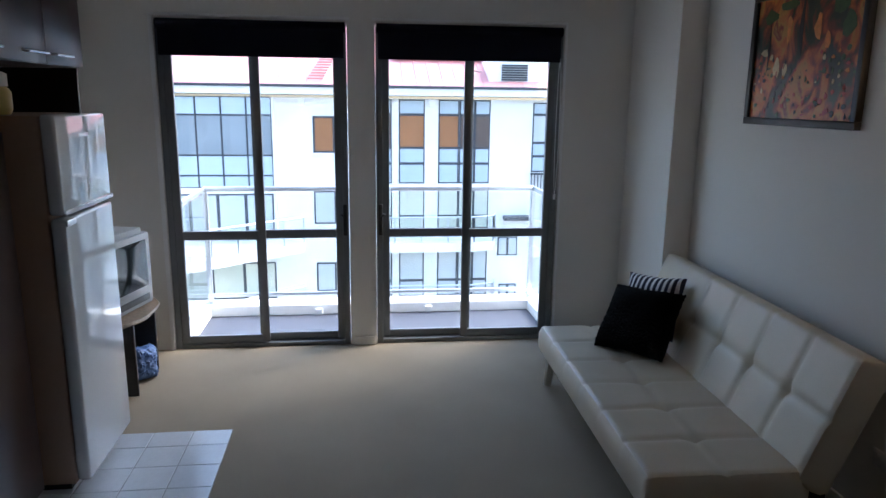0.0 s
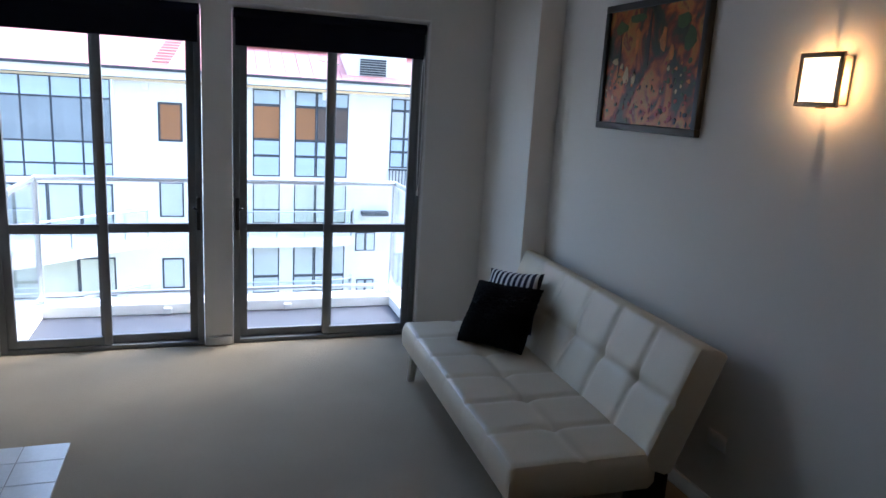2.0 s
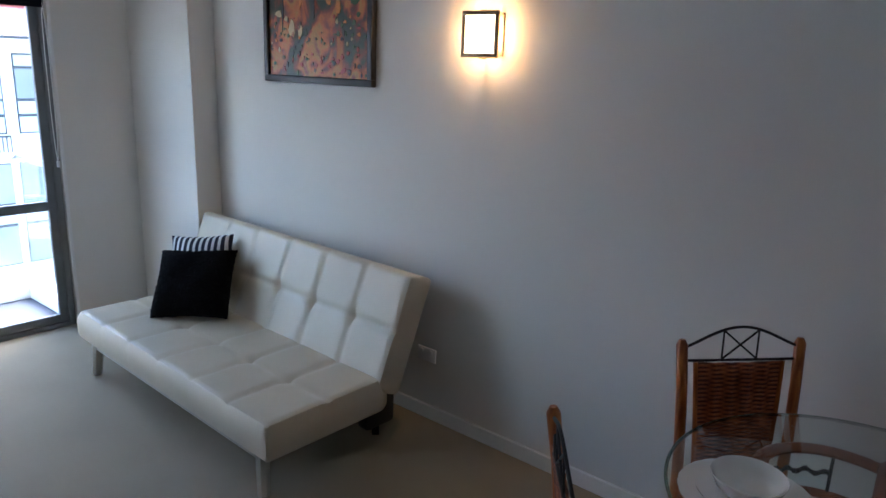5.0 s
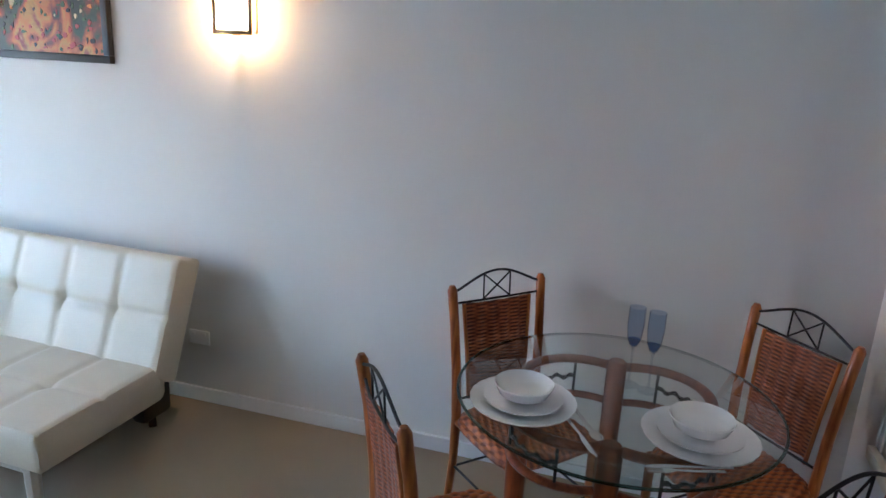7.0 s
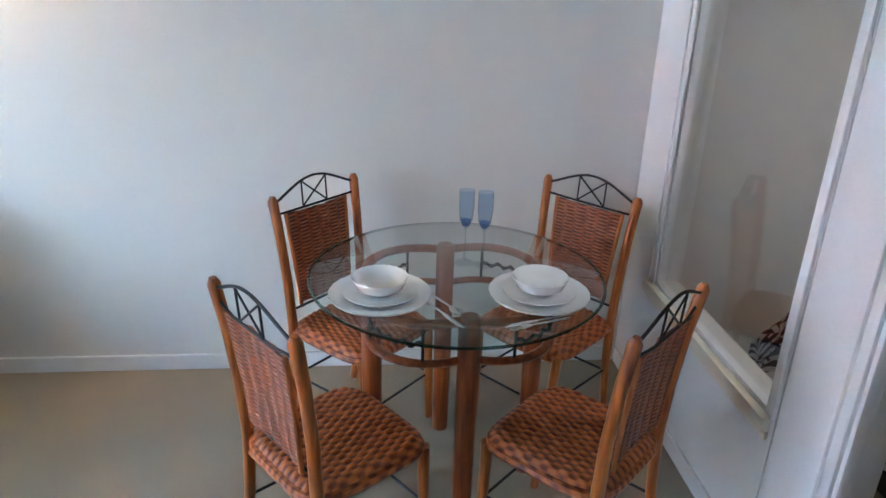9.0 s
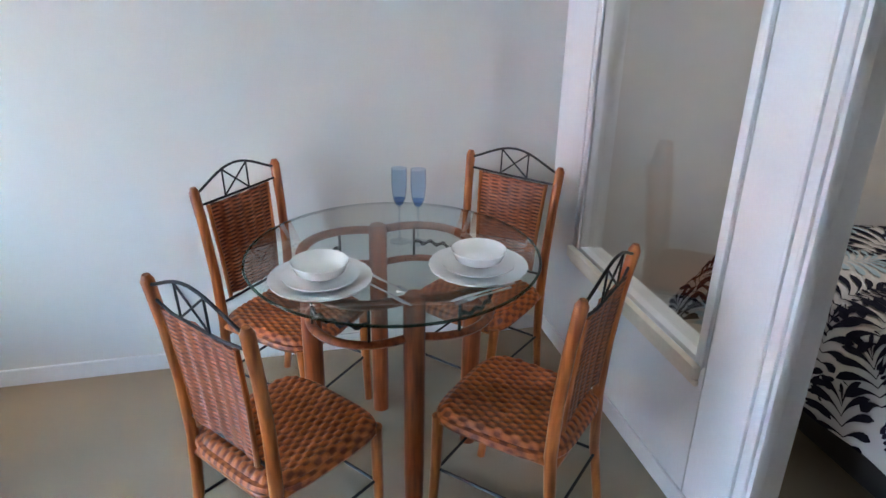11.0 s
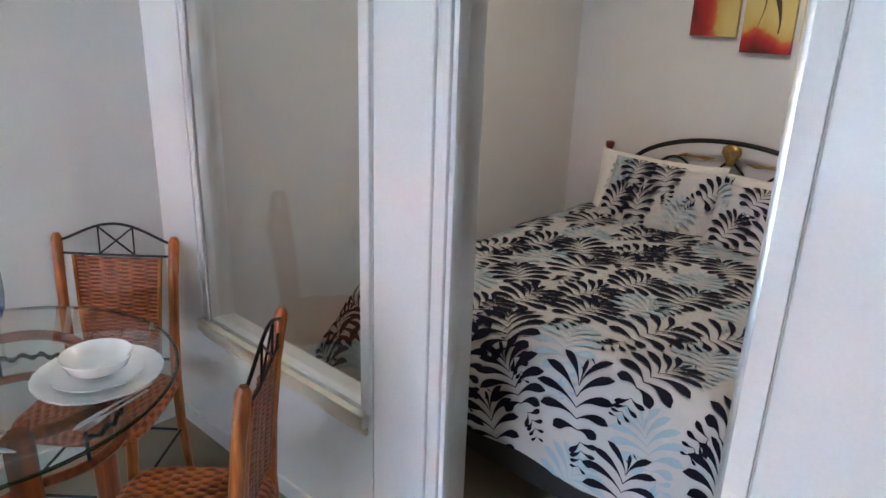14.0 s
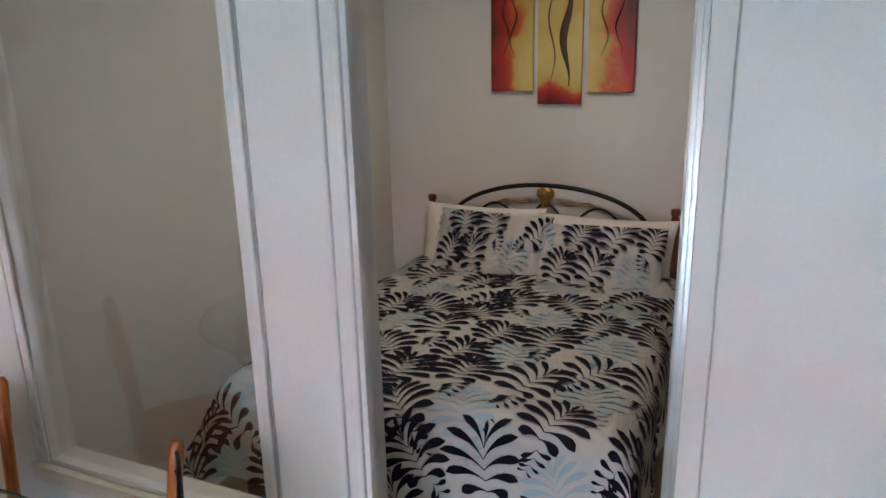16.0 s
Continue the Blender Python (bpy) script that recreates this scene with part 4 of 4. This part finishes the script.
part("cross_bar", tube(B(), [(-0.66, 0, 0.84), (0.66, 0, 0.84)], 0.012, 10), M_IRON, head)
part("shell_casting", tube(B(), [(0, 0.005, 1.01), (0, 0.008, 1.04), (0, 0.01, 1.075), (0, 0.008, 1.10), (0, 0.005, 1.115)], [0.018, 0.026, 0.05, 0.045, 0.02], 14, flat=0.35), M_BRASS, head, "aged brass shell ornament")


def duvet_at(s, t):
    """The duvet's surface: s across (0 in the middle), t from the head (0) along to the foot, in metres of cloth."""
    def bend(d, flat, r):
        if d <= flat:
            return d, 0.0
        a = (d - flat) / r
        if a < math.pi / 2:
            return flat + r * math.sin(a), r * (1 - math.cos(a))
        return flat + r + 0.05 * (d - flat - r * math.pi / 2), r + (d - flat - r * math.pi / 2)
    hx, dz1 = bend(abs(s), 0.63, 0.12)
    hy, dz2 = bend(t, -0.11 + (BFOOT - BHEAD), 0.12)
    x = BX + math.copysign(hx, s)
    y = BHEAD + hy
    drop = math.sqrt(dz1 ** 2 + dz2 ** 2)
    fold = 0.016 * noise.noise(Vector((s * 3.1, t * 2.6, 1.0))) + 0.007 * noise.noise(Vector((s * 8, t * 8, 5.0)))
    hang = min(1.0, drop / 0.2)
    x += math.copysign(1, s) * min(dz1, 0.3) * 0.10 * math.sin(t * 17 + 2 * s) * (1 if dz1 > 0.05 else dz1 / 0.05) * 0.35
    y += min(dz2, 0.3) * 0.10 * math.sin(s * 15) * 0.35
    flare = min(1.0, dz1 / 0.25) * min(1.0, dz2 / 0.2) * (1.0 if s > 0 else 0.3)
    x += math.copysign(0.07, s) * flare
    y += 0.10 * flare
    return Vector((x, y, max(0.12, BTOP - drop + fold * (1 - 0.5 * hang) + 0.012 * math.cos(s * 1.9))))


def duvet_up(s, t):
    e = 0.004
    n = (duvet_at(s + e, t) - duvet_at(s - e, t)).cross(duvet_at(s, t + e) - duvet_at(s, t - e))
    n.normalize()
    return n if n.z > -0.2 else -n


SMAX, TMAX = 1.05, 2.06
duvet = thing("duvet", pose(0, 0, 0), "white duvet printed with navy and pale blue fern leaves", "duvet")
part("cover", sheet(B(), lambda u, v: duvet_at((2 * u - 1) * SMAX, v * TMAX), 130, 130), M_DUVET, duvet)


def leaflet(bm, at, up, base, ang, length, width, curl, lift):
    """One drop-shaped leaf, narrow at its base and round at its tip, laid on a surface."""
    n = 7
    rows = []
    p = Vector(base)
    a = ang
    step = length / n
    for i in range(n + 1):
        f = i / n
        wd = width * 0.5 * (0.10 + 0.9 * math.sin(min(1.0, f * 1.03) ** 2.1 * math.pi * 0.88) if f < 0.97 else 0.12)
        side = Vector((-math.sin(a), math.cos(a)))
        row = []
        for k in (-1, 1):
            q = p + k * wd * side
            row.append(bm.verts.new(at(q.x, q.y) + lift * up(q.x, q.y)))
        rows.append(row)
        p = p + step * Vector((math.cos(a), math.sin(a)))
        a += curl / n
    for r0, r1 in zip(rows, rows[1:]):
        bm.faces.new((r0[0], r0[1], r1[1], r1[0]))


def fern(bm, at, up, s, t, ang, size, kind, lift=0.004):
    """A fern motif: leaflets that rise from a short stem and arch over, a curled tail of small ones and a fine tip."""
    c, si = math.cos(ang), math.sin(ang)
    pairs = (6, 5, 6)[kind]
    lean = (0.0, 0.35, -0.35)[kind]

    def wp(x, y):
        return (s + c * x - si * y, t + si * x + c * y)

    def stem(f):
        return size * 0.60 * f, size * 0.18 * lean * math.sin(f * 2.2)

    for i in range(pairs):
        f = i / (pairs - 1)
        b = stem(0.05 + 0.8 * f)
        bell = (0.55, 0.85, 1.0, 0.98, 0.86, 0.70, 0.52)[i]
        for sg in (-1, 1):
            favour = 1.0 + 0.28 * lean * sg * 2.0 * (1 - f)
            spread = sg * (1.25 - 0.95 * f) + 0.3 * lean
            leaflet(bm, at, up, wp(*b), ang + spread, size * 0.52 * bell * favour, size * (0.122 - 0.040 * f), sg * (1.25 - 0.35 * f), lift)
    leaflet(bm, at, up, wp(*stem(0.9)), ang, size * 0.26, size * 0.05, 0.5 * lean, lift)
    # the tail curls away below the foot of the stem
    px, py, a = 0.0, 0.0, math.pi + 0.5 * (1 if lean >= 0 else -1)
    turn = -0.22 if lean >= 0 else 0.22
    for i in range(4):
        px, py = px + size * 0.095 * math.cos(a), py + size * 0.085 * math.sin(a)
        for sg in (-1, 1):
            leaflet(bm, at, up, wp(px, py), ang + a + sg * 0.8, size * (0.20 - 0.030 * i), size * (0.064 - 0.010 * i), sg * 0.8, lift)
        a += turn
    # fine sprig beside the tip
    bx0, by0 = stem(0.8)
    for i in range(4):
        leaflet(bm, at, up, wp(bx0 + size * (0.10 + 0.06 * i), by0 - size * 0.03 * i * (1 if lean >= 0 else -1)), ang + (0.7 if i % 2 else -0.7), size * 0.10, size * 0.020, 0.4, lift)


def on_cloth(s, t):
    return duvet_at(max(-SMAX, min(SMAX, s)), min(TMAX, t))


rng = random.Random(11)
row = 0
t = 0.10
while t < TMAX + 0.12:
    s = -SMAX + 0.1 + (0.16 if row % 2 else 0.0)
    col = 0
    while s < SMAX - 0.08:
        k = (col + 2 * row) % 4
        js, jt = rng.uniform(-0.03, 0.03), rng.uniform(-0.03, 0.03)
        if k == 3:
            bm = B()
            fern(bm, on_cloth, duvet_up, s + js, t + jt, -math.pi / 2 + rng.uniform(-0.5, 0.5), 0.25, 0, 0.0035)
            part("leaf_print", bm, M_PALE, duvet, "pale blue fern print")
        else:
            bm = B()
            fern(bm, on_cloth, duvet_up, s + js, t + jt, -math.pi / 2 + rng.uniform(-0.8, 0.8), rng.uniform(0.25, 0.29), rng.choice((0, 1, 2)), 0.0045)
            part("leaf_print", bm, M_NAVY, duvet, "navy fern print")
        s += 0.232
        col += 1
    t += 0.20
    row += 1


def pillow_at(w, h, t):
    def f(u, v):
        x, y = max(-1, min(1, u * 2 / w)), max(-1, min(1, v * 2 / h))
        k = max(0.0, (1 - x ** 4) * (1 - y ** 4)) ** 0.5
        return Vector((x * w / 2 * (1 - 0.04 * (1 - y * y)), y * h / 2 * (1 - 0.05 * (1 - x * x)), t / 2 * k + 0.012 * noise.noise(Vector((x * 2, y * 2, w * 7)))))
    return f


def bed_pillow(x, y, z, lean, turn, w, h, t, printed, label, seed):
    pl = thing("pillow", pose(x, y, z, 0, 0, 180 + turn) @ pose(0, 0, 0, 90 - lean, 0, 0), label, "pillow", "pillows at the headboard")
    part("case", cushion_shape(B(), w, h, t, 30), M_DUVET if printed else M_PILLOW, pl)
    if printed:
        r = random.Random(seed)
        f0 = pillow_at(w, h, t + 0.026)
        up = lambda u, v: Vector((0, 0, 1))  # noqa: E731
        for i, (u, v) in enumerate(((-0.22, -0.11), (-0.04, -0.12), (0.15, -0.10), (-0.13, 0.07), (0.06, 0.06), (0.25, 0.05), (-0.28, 0.08))):
            bm = B()
            fern(bm, f0, up, u * w / 0.66, v * h / 0.42, math.pi / 2 + r.uniform(-0.7, 0.7), 0.18 if i in (2, 6) else 0.215, i % 3, 0.002 + 0.0005 * (i not in (2, 6)))
            part("leaf_print", bm, M_PALE if i in (2, 6) else M_NAVY, pl, "pale blue fern print" if i in (2, 6) else "navy fern print")
    return pl


bed_pillow(BX + 0.33, -2.53, 0.80, 18, 0, 0.70, 0.44, 0.14, False, "cream cotton pillow standing against the headboard", 1)
bed_pillow(BX - 0.34, -2.53, 0.78, 18, 0, 0.70, 0.44, 0.14, False, "cream cotton pillow standing against the headboard", 2)
bed_pillow(BX + 0.24, -2.40, 0.815, 32, -3, 0.64, 0.42, 0.14, True, "fern-printed pillow leaning on a cream pillow", 3)
bed_pillow(BX - 0.34, -2.38, 0.79, 34, 4, 0.64, 0.42, 0.14, True, "fern-printed pillow leaning on a cream pillow", 4)

# triptych
cols3 = [(0.15, (0.10, 0.006, 0.004)), (0.42, (0.44, 0.012, 0.008)), (0.54, (0.55, 0.10, 0.02)), (0.62, (0.58, 0.36, 0.07)), (0.85, (0.66, 0.50, 0.16))]
for i, (x0, x1, z0, z1, grad) in enumerate(((1.585, 1.815, 1.612, 2.25, ("X", 0.10, -0.10, 0.28)), (1.33, 1.56, 1.546, 2.32, ("Z", -0.385, -0.22, 0.30)), (1.07, 1.30, 1.605, 2.25, ("X", -0.10, 0.10, 0.28)))):
    c = thing("canvas_panel", pose((x0 + x1) / 2, YBS, (z0 + z1) / 2), "red and gold abstract canvas panel on the bedroom wall", "painting", "triptych over the bed")
    hw, hz = (x1 - x0) / 2, (z1 - z0) / 2
    pm = ramp_mat("red_gold_paint", cols3, 3.2, (1, 1, 1), 0.4, 8, axis_mix=grad)
    part("canvas", bx(-hw, hw, 0.002, 0.03, -hz, hz, 0.003), pm, c, smooth=False)
    M_SW = mat("dark_stroke", (0.06, 0.03, 0.006), 0.45, var=0.4, scale=18)
    for sx in ((-0.035, 0.04) if i == 1 else ((-0.01, 0.03) if i == 0 else (-0.035, 0.035))):
        pts, rads = [], []
        for k in range(16):
            f = k / 15
            zz = -hz + (0.09 if i == 1 else 0.17) + (2 * hz - 0.12 - (0.09 if i == 1 else 0.17)) * f
            pts.append((sx + 0.018 * math.sin(f * 9 + sx * 60), 0.0305, zz))
            rads.append(0.003 + 0.018 * math.sin(min(1, f * 1.3) * math.pi * 0.8) ** 2)
        part("brush_stroke", tube(B(), pts, rads, 8, flat=0.12), M_SW, c, "dark curving brush stroke")

# bedroom ceiling light
cl = thing("ceiling_light", pose(1.35, -1.5, HC), "round warm bedroom ceiling light", "lamp")
part("rim", lathe(B(), [(0.10, -0.001), (0.15, -0.001), (0.15, -0.05), (0.14, -0.055), (0.14, -0.01), (0.10, -0.01)], 32), M_TRIM, cl)
area = new("ceiling_lamp_light", bpy.data.lights.new("ceiling_lamp_light", "AREA"))
area.data.shape, area.data.size, area.data.energy, area.data.color = "DISK", 0.26, 0.25, (1.0, 0.84, 0.70)
area.parent = cl
area.location = (0, 0, -0.03)

# ---- balcony ----
structure("balcony_floor", bx(-1.0, 2.9, YN + 0.2, 6.15, -0.3, -0.06), M_BTILE, "grey tiled balcony floor")
bm = B()
box(bm, -0.62, 2.42, 5.90, 6.10, -0.06, 0.03, 0.01)
box(bm, -0.62, -0.44, YN + 0.2, 5.90, -0.06, 0.03, 0.01)
box(bm, 2.24, 2.42, YN + 0.2, 5.90, -0.06, 0.03, 0.01)
structure("balcony_kerb", bm, M_CONC, "white rendered balcony kerb")
rail = thing("balcony_railing", pose(0, 0, 0), "silver aluminium balcony railing with glass infill", "railing")
RX0, RX1, RY = -0.46, 2.28, 6.0
part("top_rail", tube(B(), [(RX0, YN + 0.22, 1.0), (RX0, RY, 1.0), (RX1, RY, 1.0), (RX1, YN + 0.22, 1.0)], 0.022, 8), M_SILVER, rail)
part("bottom_rail", bx(RX0, RX1, RY - 0.015, RY + 0.015, 0.085, 0.115, 0.004), M_SILVER, rail)
for x, y in ((RX0, RY), (RX1, RY)):
    part("post", bx(x - 0.02, x + 0.02, y - 0.02, y + 0.02, 0.03, 0.98, 0.004), M_SILVER, rail)
    part("post_foot", bx(x - 0.045, x + 0.045, y - 0.045, y + 0.045, 0.03, 0.042, 0.003), M_SILVER, rail)
for x in (0.44, 1.37):
    part("bracket", bx(x - 0.03, x + 0.03, 5.86, 5.90, -0.05, 0.0, 0.004), M_TRIM, rail)
for a in ((RX0 + 0.03, RX1 - 0.03, RY - 0.004, RY + 0.004), (RX0 - 0.004, RX0 + 0.004, YN + 0.25, RY - 0.03), (RX1 - 0.004, RX1 + 0.004, YN + 0.25, RY - 0.03)):
    g = part("glass_panel", bx(a[0], a[1], a[2], a[3], 0.12, 0.97), M_GLASS, rail, smooth=False)
    g.visible_shadow = False

# ---- ground and the building across the courtyard ----
structure("ground", bx(-300, 300, 8, 600, -9.5, -9.0), M_GROUND, "grey paved courtyard far below")
YF = 27.0
bld = thing("apartment_building", pose(0, YF, 0), "white rendered apartment building with a red metal roof", "building")
part("wall", bx(-14, 12.5, 0.0, 6.0, -9.2, 1.75), M_CONC, bld, smooth=False)
part("wall", bx(12.5, 16, -3.0, 6.0, -9.2, 1.75), M_CONC, bld, smooth=False)
part("fascia", bx(-15, 16.5, -0.75, 6.2, 1.86, 2.2, 0.02), M_CONC, bld, smooth=False)
part("gutter", bx(-15, 16.5, -0.82, -0.75, 2.12, 2.22, 0.01), M_FRAMEB, bld)
bm = B()
vs = [bm.verts.new(p) for p in ((-16, -0.8, 2.22), (17, -0.8, 2.22), (17, 9, 6.6), (-16, 9, 6.6), (-16, 9, 2.22), (17, 9, 2.22))]
for f in ((0, 1, 2, 3), (3, 2, 5, 4), (0, 3, 4), (1, 5, 2), (0, 4, 5, 1)):
    bm.faces.new([vs[i] for i in f])
roof = part("roof", bm, M_ROOF, bld, "red corrugated metal roof", smooth=False)
for i in range(66):
    x = -16 + 0.5 * i
    bm = B()
    tube(bm, [(x, -0.8, 2.235), (x, 8.9, 6.57)], 0.014, 4)
    part("roof_rib", bm, M_ROOF, roof, smooth=False)
dm = part("dormer", bx(5.75, 8.0, -0.35, 2.6, 2.38, 3.22, 0.03), M_CONC, roof, "white dormer with a louvred vent", smooth=False)
for k in range(7):
    part("louvre", bx(6.22, 7.22, -0.40, -0.35, 2.46 + 0.088 * k, 2.52 + 0.088 * k), M_FRAMEB, dm, smooth=False)
part("upper_fascia", bx(2.2, 12.0, 1.3, 1.9, 3.30, 3.48, 0.03), M_CONC, roof, "white fascia of the upper roof", smooth=False)
bm = B()
vs = [bm.verts.new(p) for p in ((2.4, 1.9, 3.3), (5.6, 0.4, 2.82), (5.6, 0.52, 2.72), (2.4, 2.0, 3.18))]
bm.faces.new(vs)
r = bmesh.ops.extrude_face_region(bm, geom=bm.faces[:])
bmesh.ops.translate(bm, vec=(0, 0.25, 0.0), verts=[v for v in r["geom"] if isinstance(v, bmesh.types.BMVert)])
part("valley_flashing", bm, M_CONC, roof, "white roof valley flashing", smooth=False)
for k in range(9):
    y = -0.5 + 0.24 * k
    part("ladder_rung", bx(-0.98 + 0.05 * k, -0.42 + 0.05 * k, y - 0.02, y + 0.02, 2.40 + 0.108 * k, 2.46 + 0.108 * k), M_ROOF, roof, smooth=False)


def far_window(x0, x1, z0, z1, rows, cols=1, y=0.0, fr=0.07):
    """A framed window; rows lists (share of the height, material) from the top."""
    wd = part("window", bx(x0, x1, y - 0.02, y - 0.005, z0, z1), M_FRAMEB, bld, smooth=False)
    top = z1
    tot = sum(r[0] for r in rows)
    for share, m in rows:
        hgt = (z1 - z0) * share / tot
        for c in range(cols):
            a, b = x0 + (x1 - x0) * c / cols, x0 + (x1 - x0) * (c + 1) / cols
            part("pane", bx(a + fr / 2, b - fr / 2, y - 0.04, y - 0.021, top - hgt + fr / 2, top - fr / 2), m, wd, smooth=False)
        top -= hgt


# glazed bay
part("bay", bx(-7.75, -2.25, -0.45, -0.001, -3.4, 1.75), M_CONC, bld, smooth=False)
far_window(-7.68, -2.31, -1.56, 1.76, [(0.66, M_SPAN), (1.46, M_BGLASS), (0.74, M_SPAN), (0.46, M_SPAN)], 6, -0.45)
far_window(-7.4, -2.34, -3.28, -1.78, [(1, M_PANEW)], 5, -0.45, 0.12)
far_window(-0.86, -0.05, -0.29, 1.08, [(1, M_ORANGE)], 1, 0.0, 0.16)
part("sill", bx(-0.95, 0.10, -0.14, -0.045, -0.36, -0.29), M_CONC, bld, smooth=False)
for x0, x1, blind in ((1.2, 2.1, M_DARKBL), (2.37, 3.36, M_ORANGE), (3.89, 4.69, M_ORANGE), (4.70, 5.90, M_DARKBL)):
    far_window(x0, x1, -1.46, 1.73, [(0.57, M_SPAN), (1.25, blind), (0.6, M_SPAN), (0.77, M_SPAN)], 2 if x0 == 4.70 else 1, fr=0.10)
    far_window(x0, x1, -3.25, -1.72, [(1.02, M_YPANE), (0.5, M_YPANE)], 2 if x0 == 4.70 else 1, fr=0.09)
    far_window(x0, x1, -6.0, -4.08, [(1.26, M_PANEW), (0.66, M_PANEW)], 2 if x0 == 4.70 else 1, fr=0.11)
for x in (3.62, 5.0, -1.25):
    part("downpipe_box", bx(x - 0.11, x + 0.11, -0.20, -0.001, 1.45, 1.74, 0.02), M_CONC, bld, smooth=False)
far_window(7.58, 9.22, -1.02, 1.66, [(0.46, M_SPAN), (1.08, M_PANEW), (0.52, M_SPAN), (0.62, M_SPAN)], 3, fr=0.10)
far_window(9.6, 11.7, -1.02, 1.66, [(0.46, M_SPAN), (1.08, M_BGLASS), (0.52, M_SPAN), (0.62, M_SPAN)], 3, fr=0.10)
far_window(-0.88, -0.05, -3.02, -1.74, [(1, M_PANEW)], 1, 0.0, 0.12)
far_window(-0.85, -0.08, -5.72, -4.55, [(1, M_PANEW)], 1, 0.0, 0.14)
far_window(-7.2, -2.4, -5.95, -4.5, [(1, M_YPANE)], 4, 0.0, 0.12)
far_window(6.32, 7.13, -4.38, -3.62, [(1, M_PANEW)], 2, 0.0, 0.10)
far_window(6.41, 7.13, -6.19, -5.56, [(1, M_PANEW)], 2, 0.0, 0.10)
far_window(8.4, 11.6, -5.6, -2.0, [(1, M_BGLASS), (0.5, M_SPAN), (1, M_BGLASS)], 3, fr=0.10)
part("canopy", bx(6.5, 7.55, -0.45, -0.001, -2.90, -2.74, 0.02), M_FRAMEB, bld, "grey window canopy", smooth=False)
part("juliet_rail", bx(7.55, 9.3, -0.12, -0.05, -1.12, -1.06), M_FRAMEB, bld, smooth=False)
for k in range(14):
    part("baluster", bx(7.58 + 0.13 * k, 7.61 + 0.13 * k, -0.10, -0.07, -1.75, -1.12), M_FRAMEB, bld, smooth=False)


def far_balcony(outline, z):
    """A slab over a plan outline whose open side, from its second to its last but one point, carries a glazed rail."""
    bm = B()
    low = [bm.verts.new((x, y, z - 0.36)) for x, y in outline]
    top = [bm.verts.new((x, y, z)) for x, y in outline]
    bm.faces.new(low[::-1])
    bm.faces.new(top)
    for i in range(len(outline)):
        k = (i + 1) % len(outline)
        bm.faces.new((low[i], low[k], top[k], top[i]))
    bal = part("balcony", bm, M_CONC, bld, smooth=False)
    edge = outline[1:-1]
    part("handrail", tube(B(), [(x, y + 0.06, z + 0.98) for x, y in edge], 0.04, 6), M_SILVER, bal)
    for (xa, ya), (xb, yb) in zip(edge, edge[1:]):
        n = max(1, round(math.hypot(xb - xa, yb - ya) / 1.1))
        for k in range(n + 1):
            x, y = xa + (xb - xa) * k / n, ya + (yb - ya) * k / n + 0.06
            part("baluster", bx(x - 0.025, x + 0.025, y - 0.025, y + 0.025, z, z + 0.96), M_SILVER, bal, smooth=False)
        bm = B()
        a0, a1, b0, b1 = (xa, ya + 0.05, z + 0.06), (xa, ya + 0.05, z + 0.9), (xb, yb + 0.05, z + 0.06), (xb, yb + 0.05, z + 0.9)
        bm.faces.new([bm.verts.new(p) for p in (a0, b0, b1, a1)])
        r = bmesh.ops.extrude_face_region(bm, geom=bm.faces[:])
        bmesh.ops.translate(bm, vec=(0, 0.015, 0), verts=[v for v in r["geom"] if isinstance(v, bmesh.types.BMVert)])
        part("glass_panel", bm, M_GLASS, bal, smooth=False)


for z in (-3.62, -6.30):
    far_balcony([(-8.2, -0.001), (-8.2, -6.0), (-4.9, -3.9), (-2.6, -1.9), (-1.25, -0.75), (-1.25, -0.001)], z)
    far_balcony([(1.15, -0.001), (1.15, -1.05), (5.2, -1.05), (6.0, -0.75), (6.15, -0.3), (6.15, -0.001)], z)

# ---- kitchen tiles, one by one ----
tile_mesh = to_mesh("tile", bx(-0.098, 0.098, -0.098, 0.098, 0.0, 0.006, 0.0015, seg=1), M_TILE, False)
edge_mesh = to_mesh("tile_cut", bx(-0.098, 0.098, -0.078, 0.078, 0.0, 0.006, 0.0015, seg=1), M_TILE, False)
for i in range(6):
    for j in range(17):
        x = 0.105 - 0.1 - 0.2 * i
        t_ = new("tile", edge_mesh if j == 0 else tile_mesh)
        t_.parent = tile_floor
        t_.location = (x, 3.69 - 0.08 if j == 0 else 3.53 - 0.1 - 0.2 * (j - 1), 0.004)
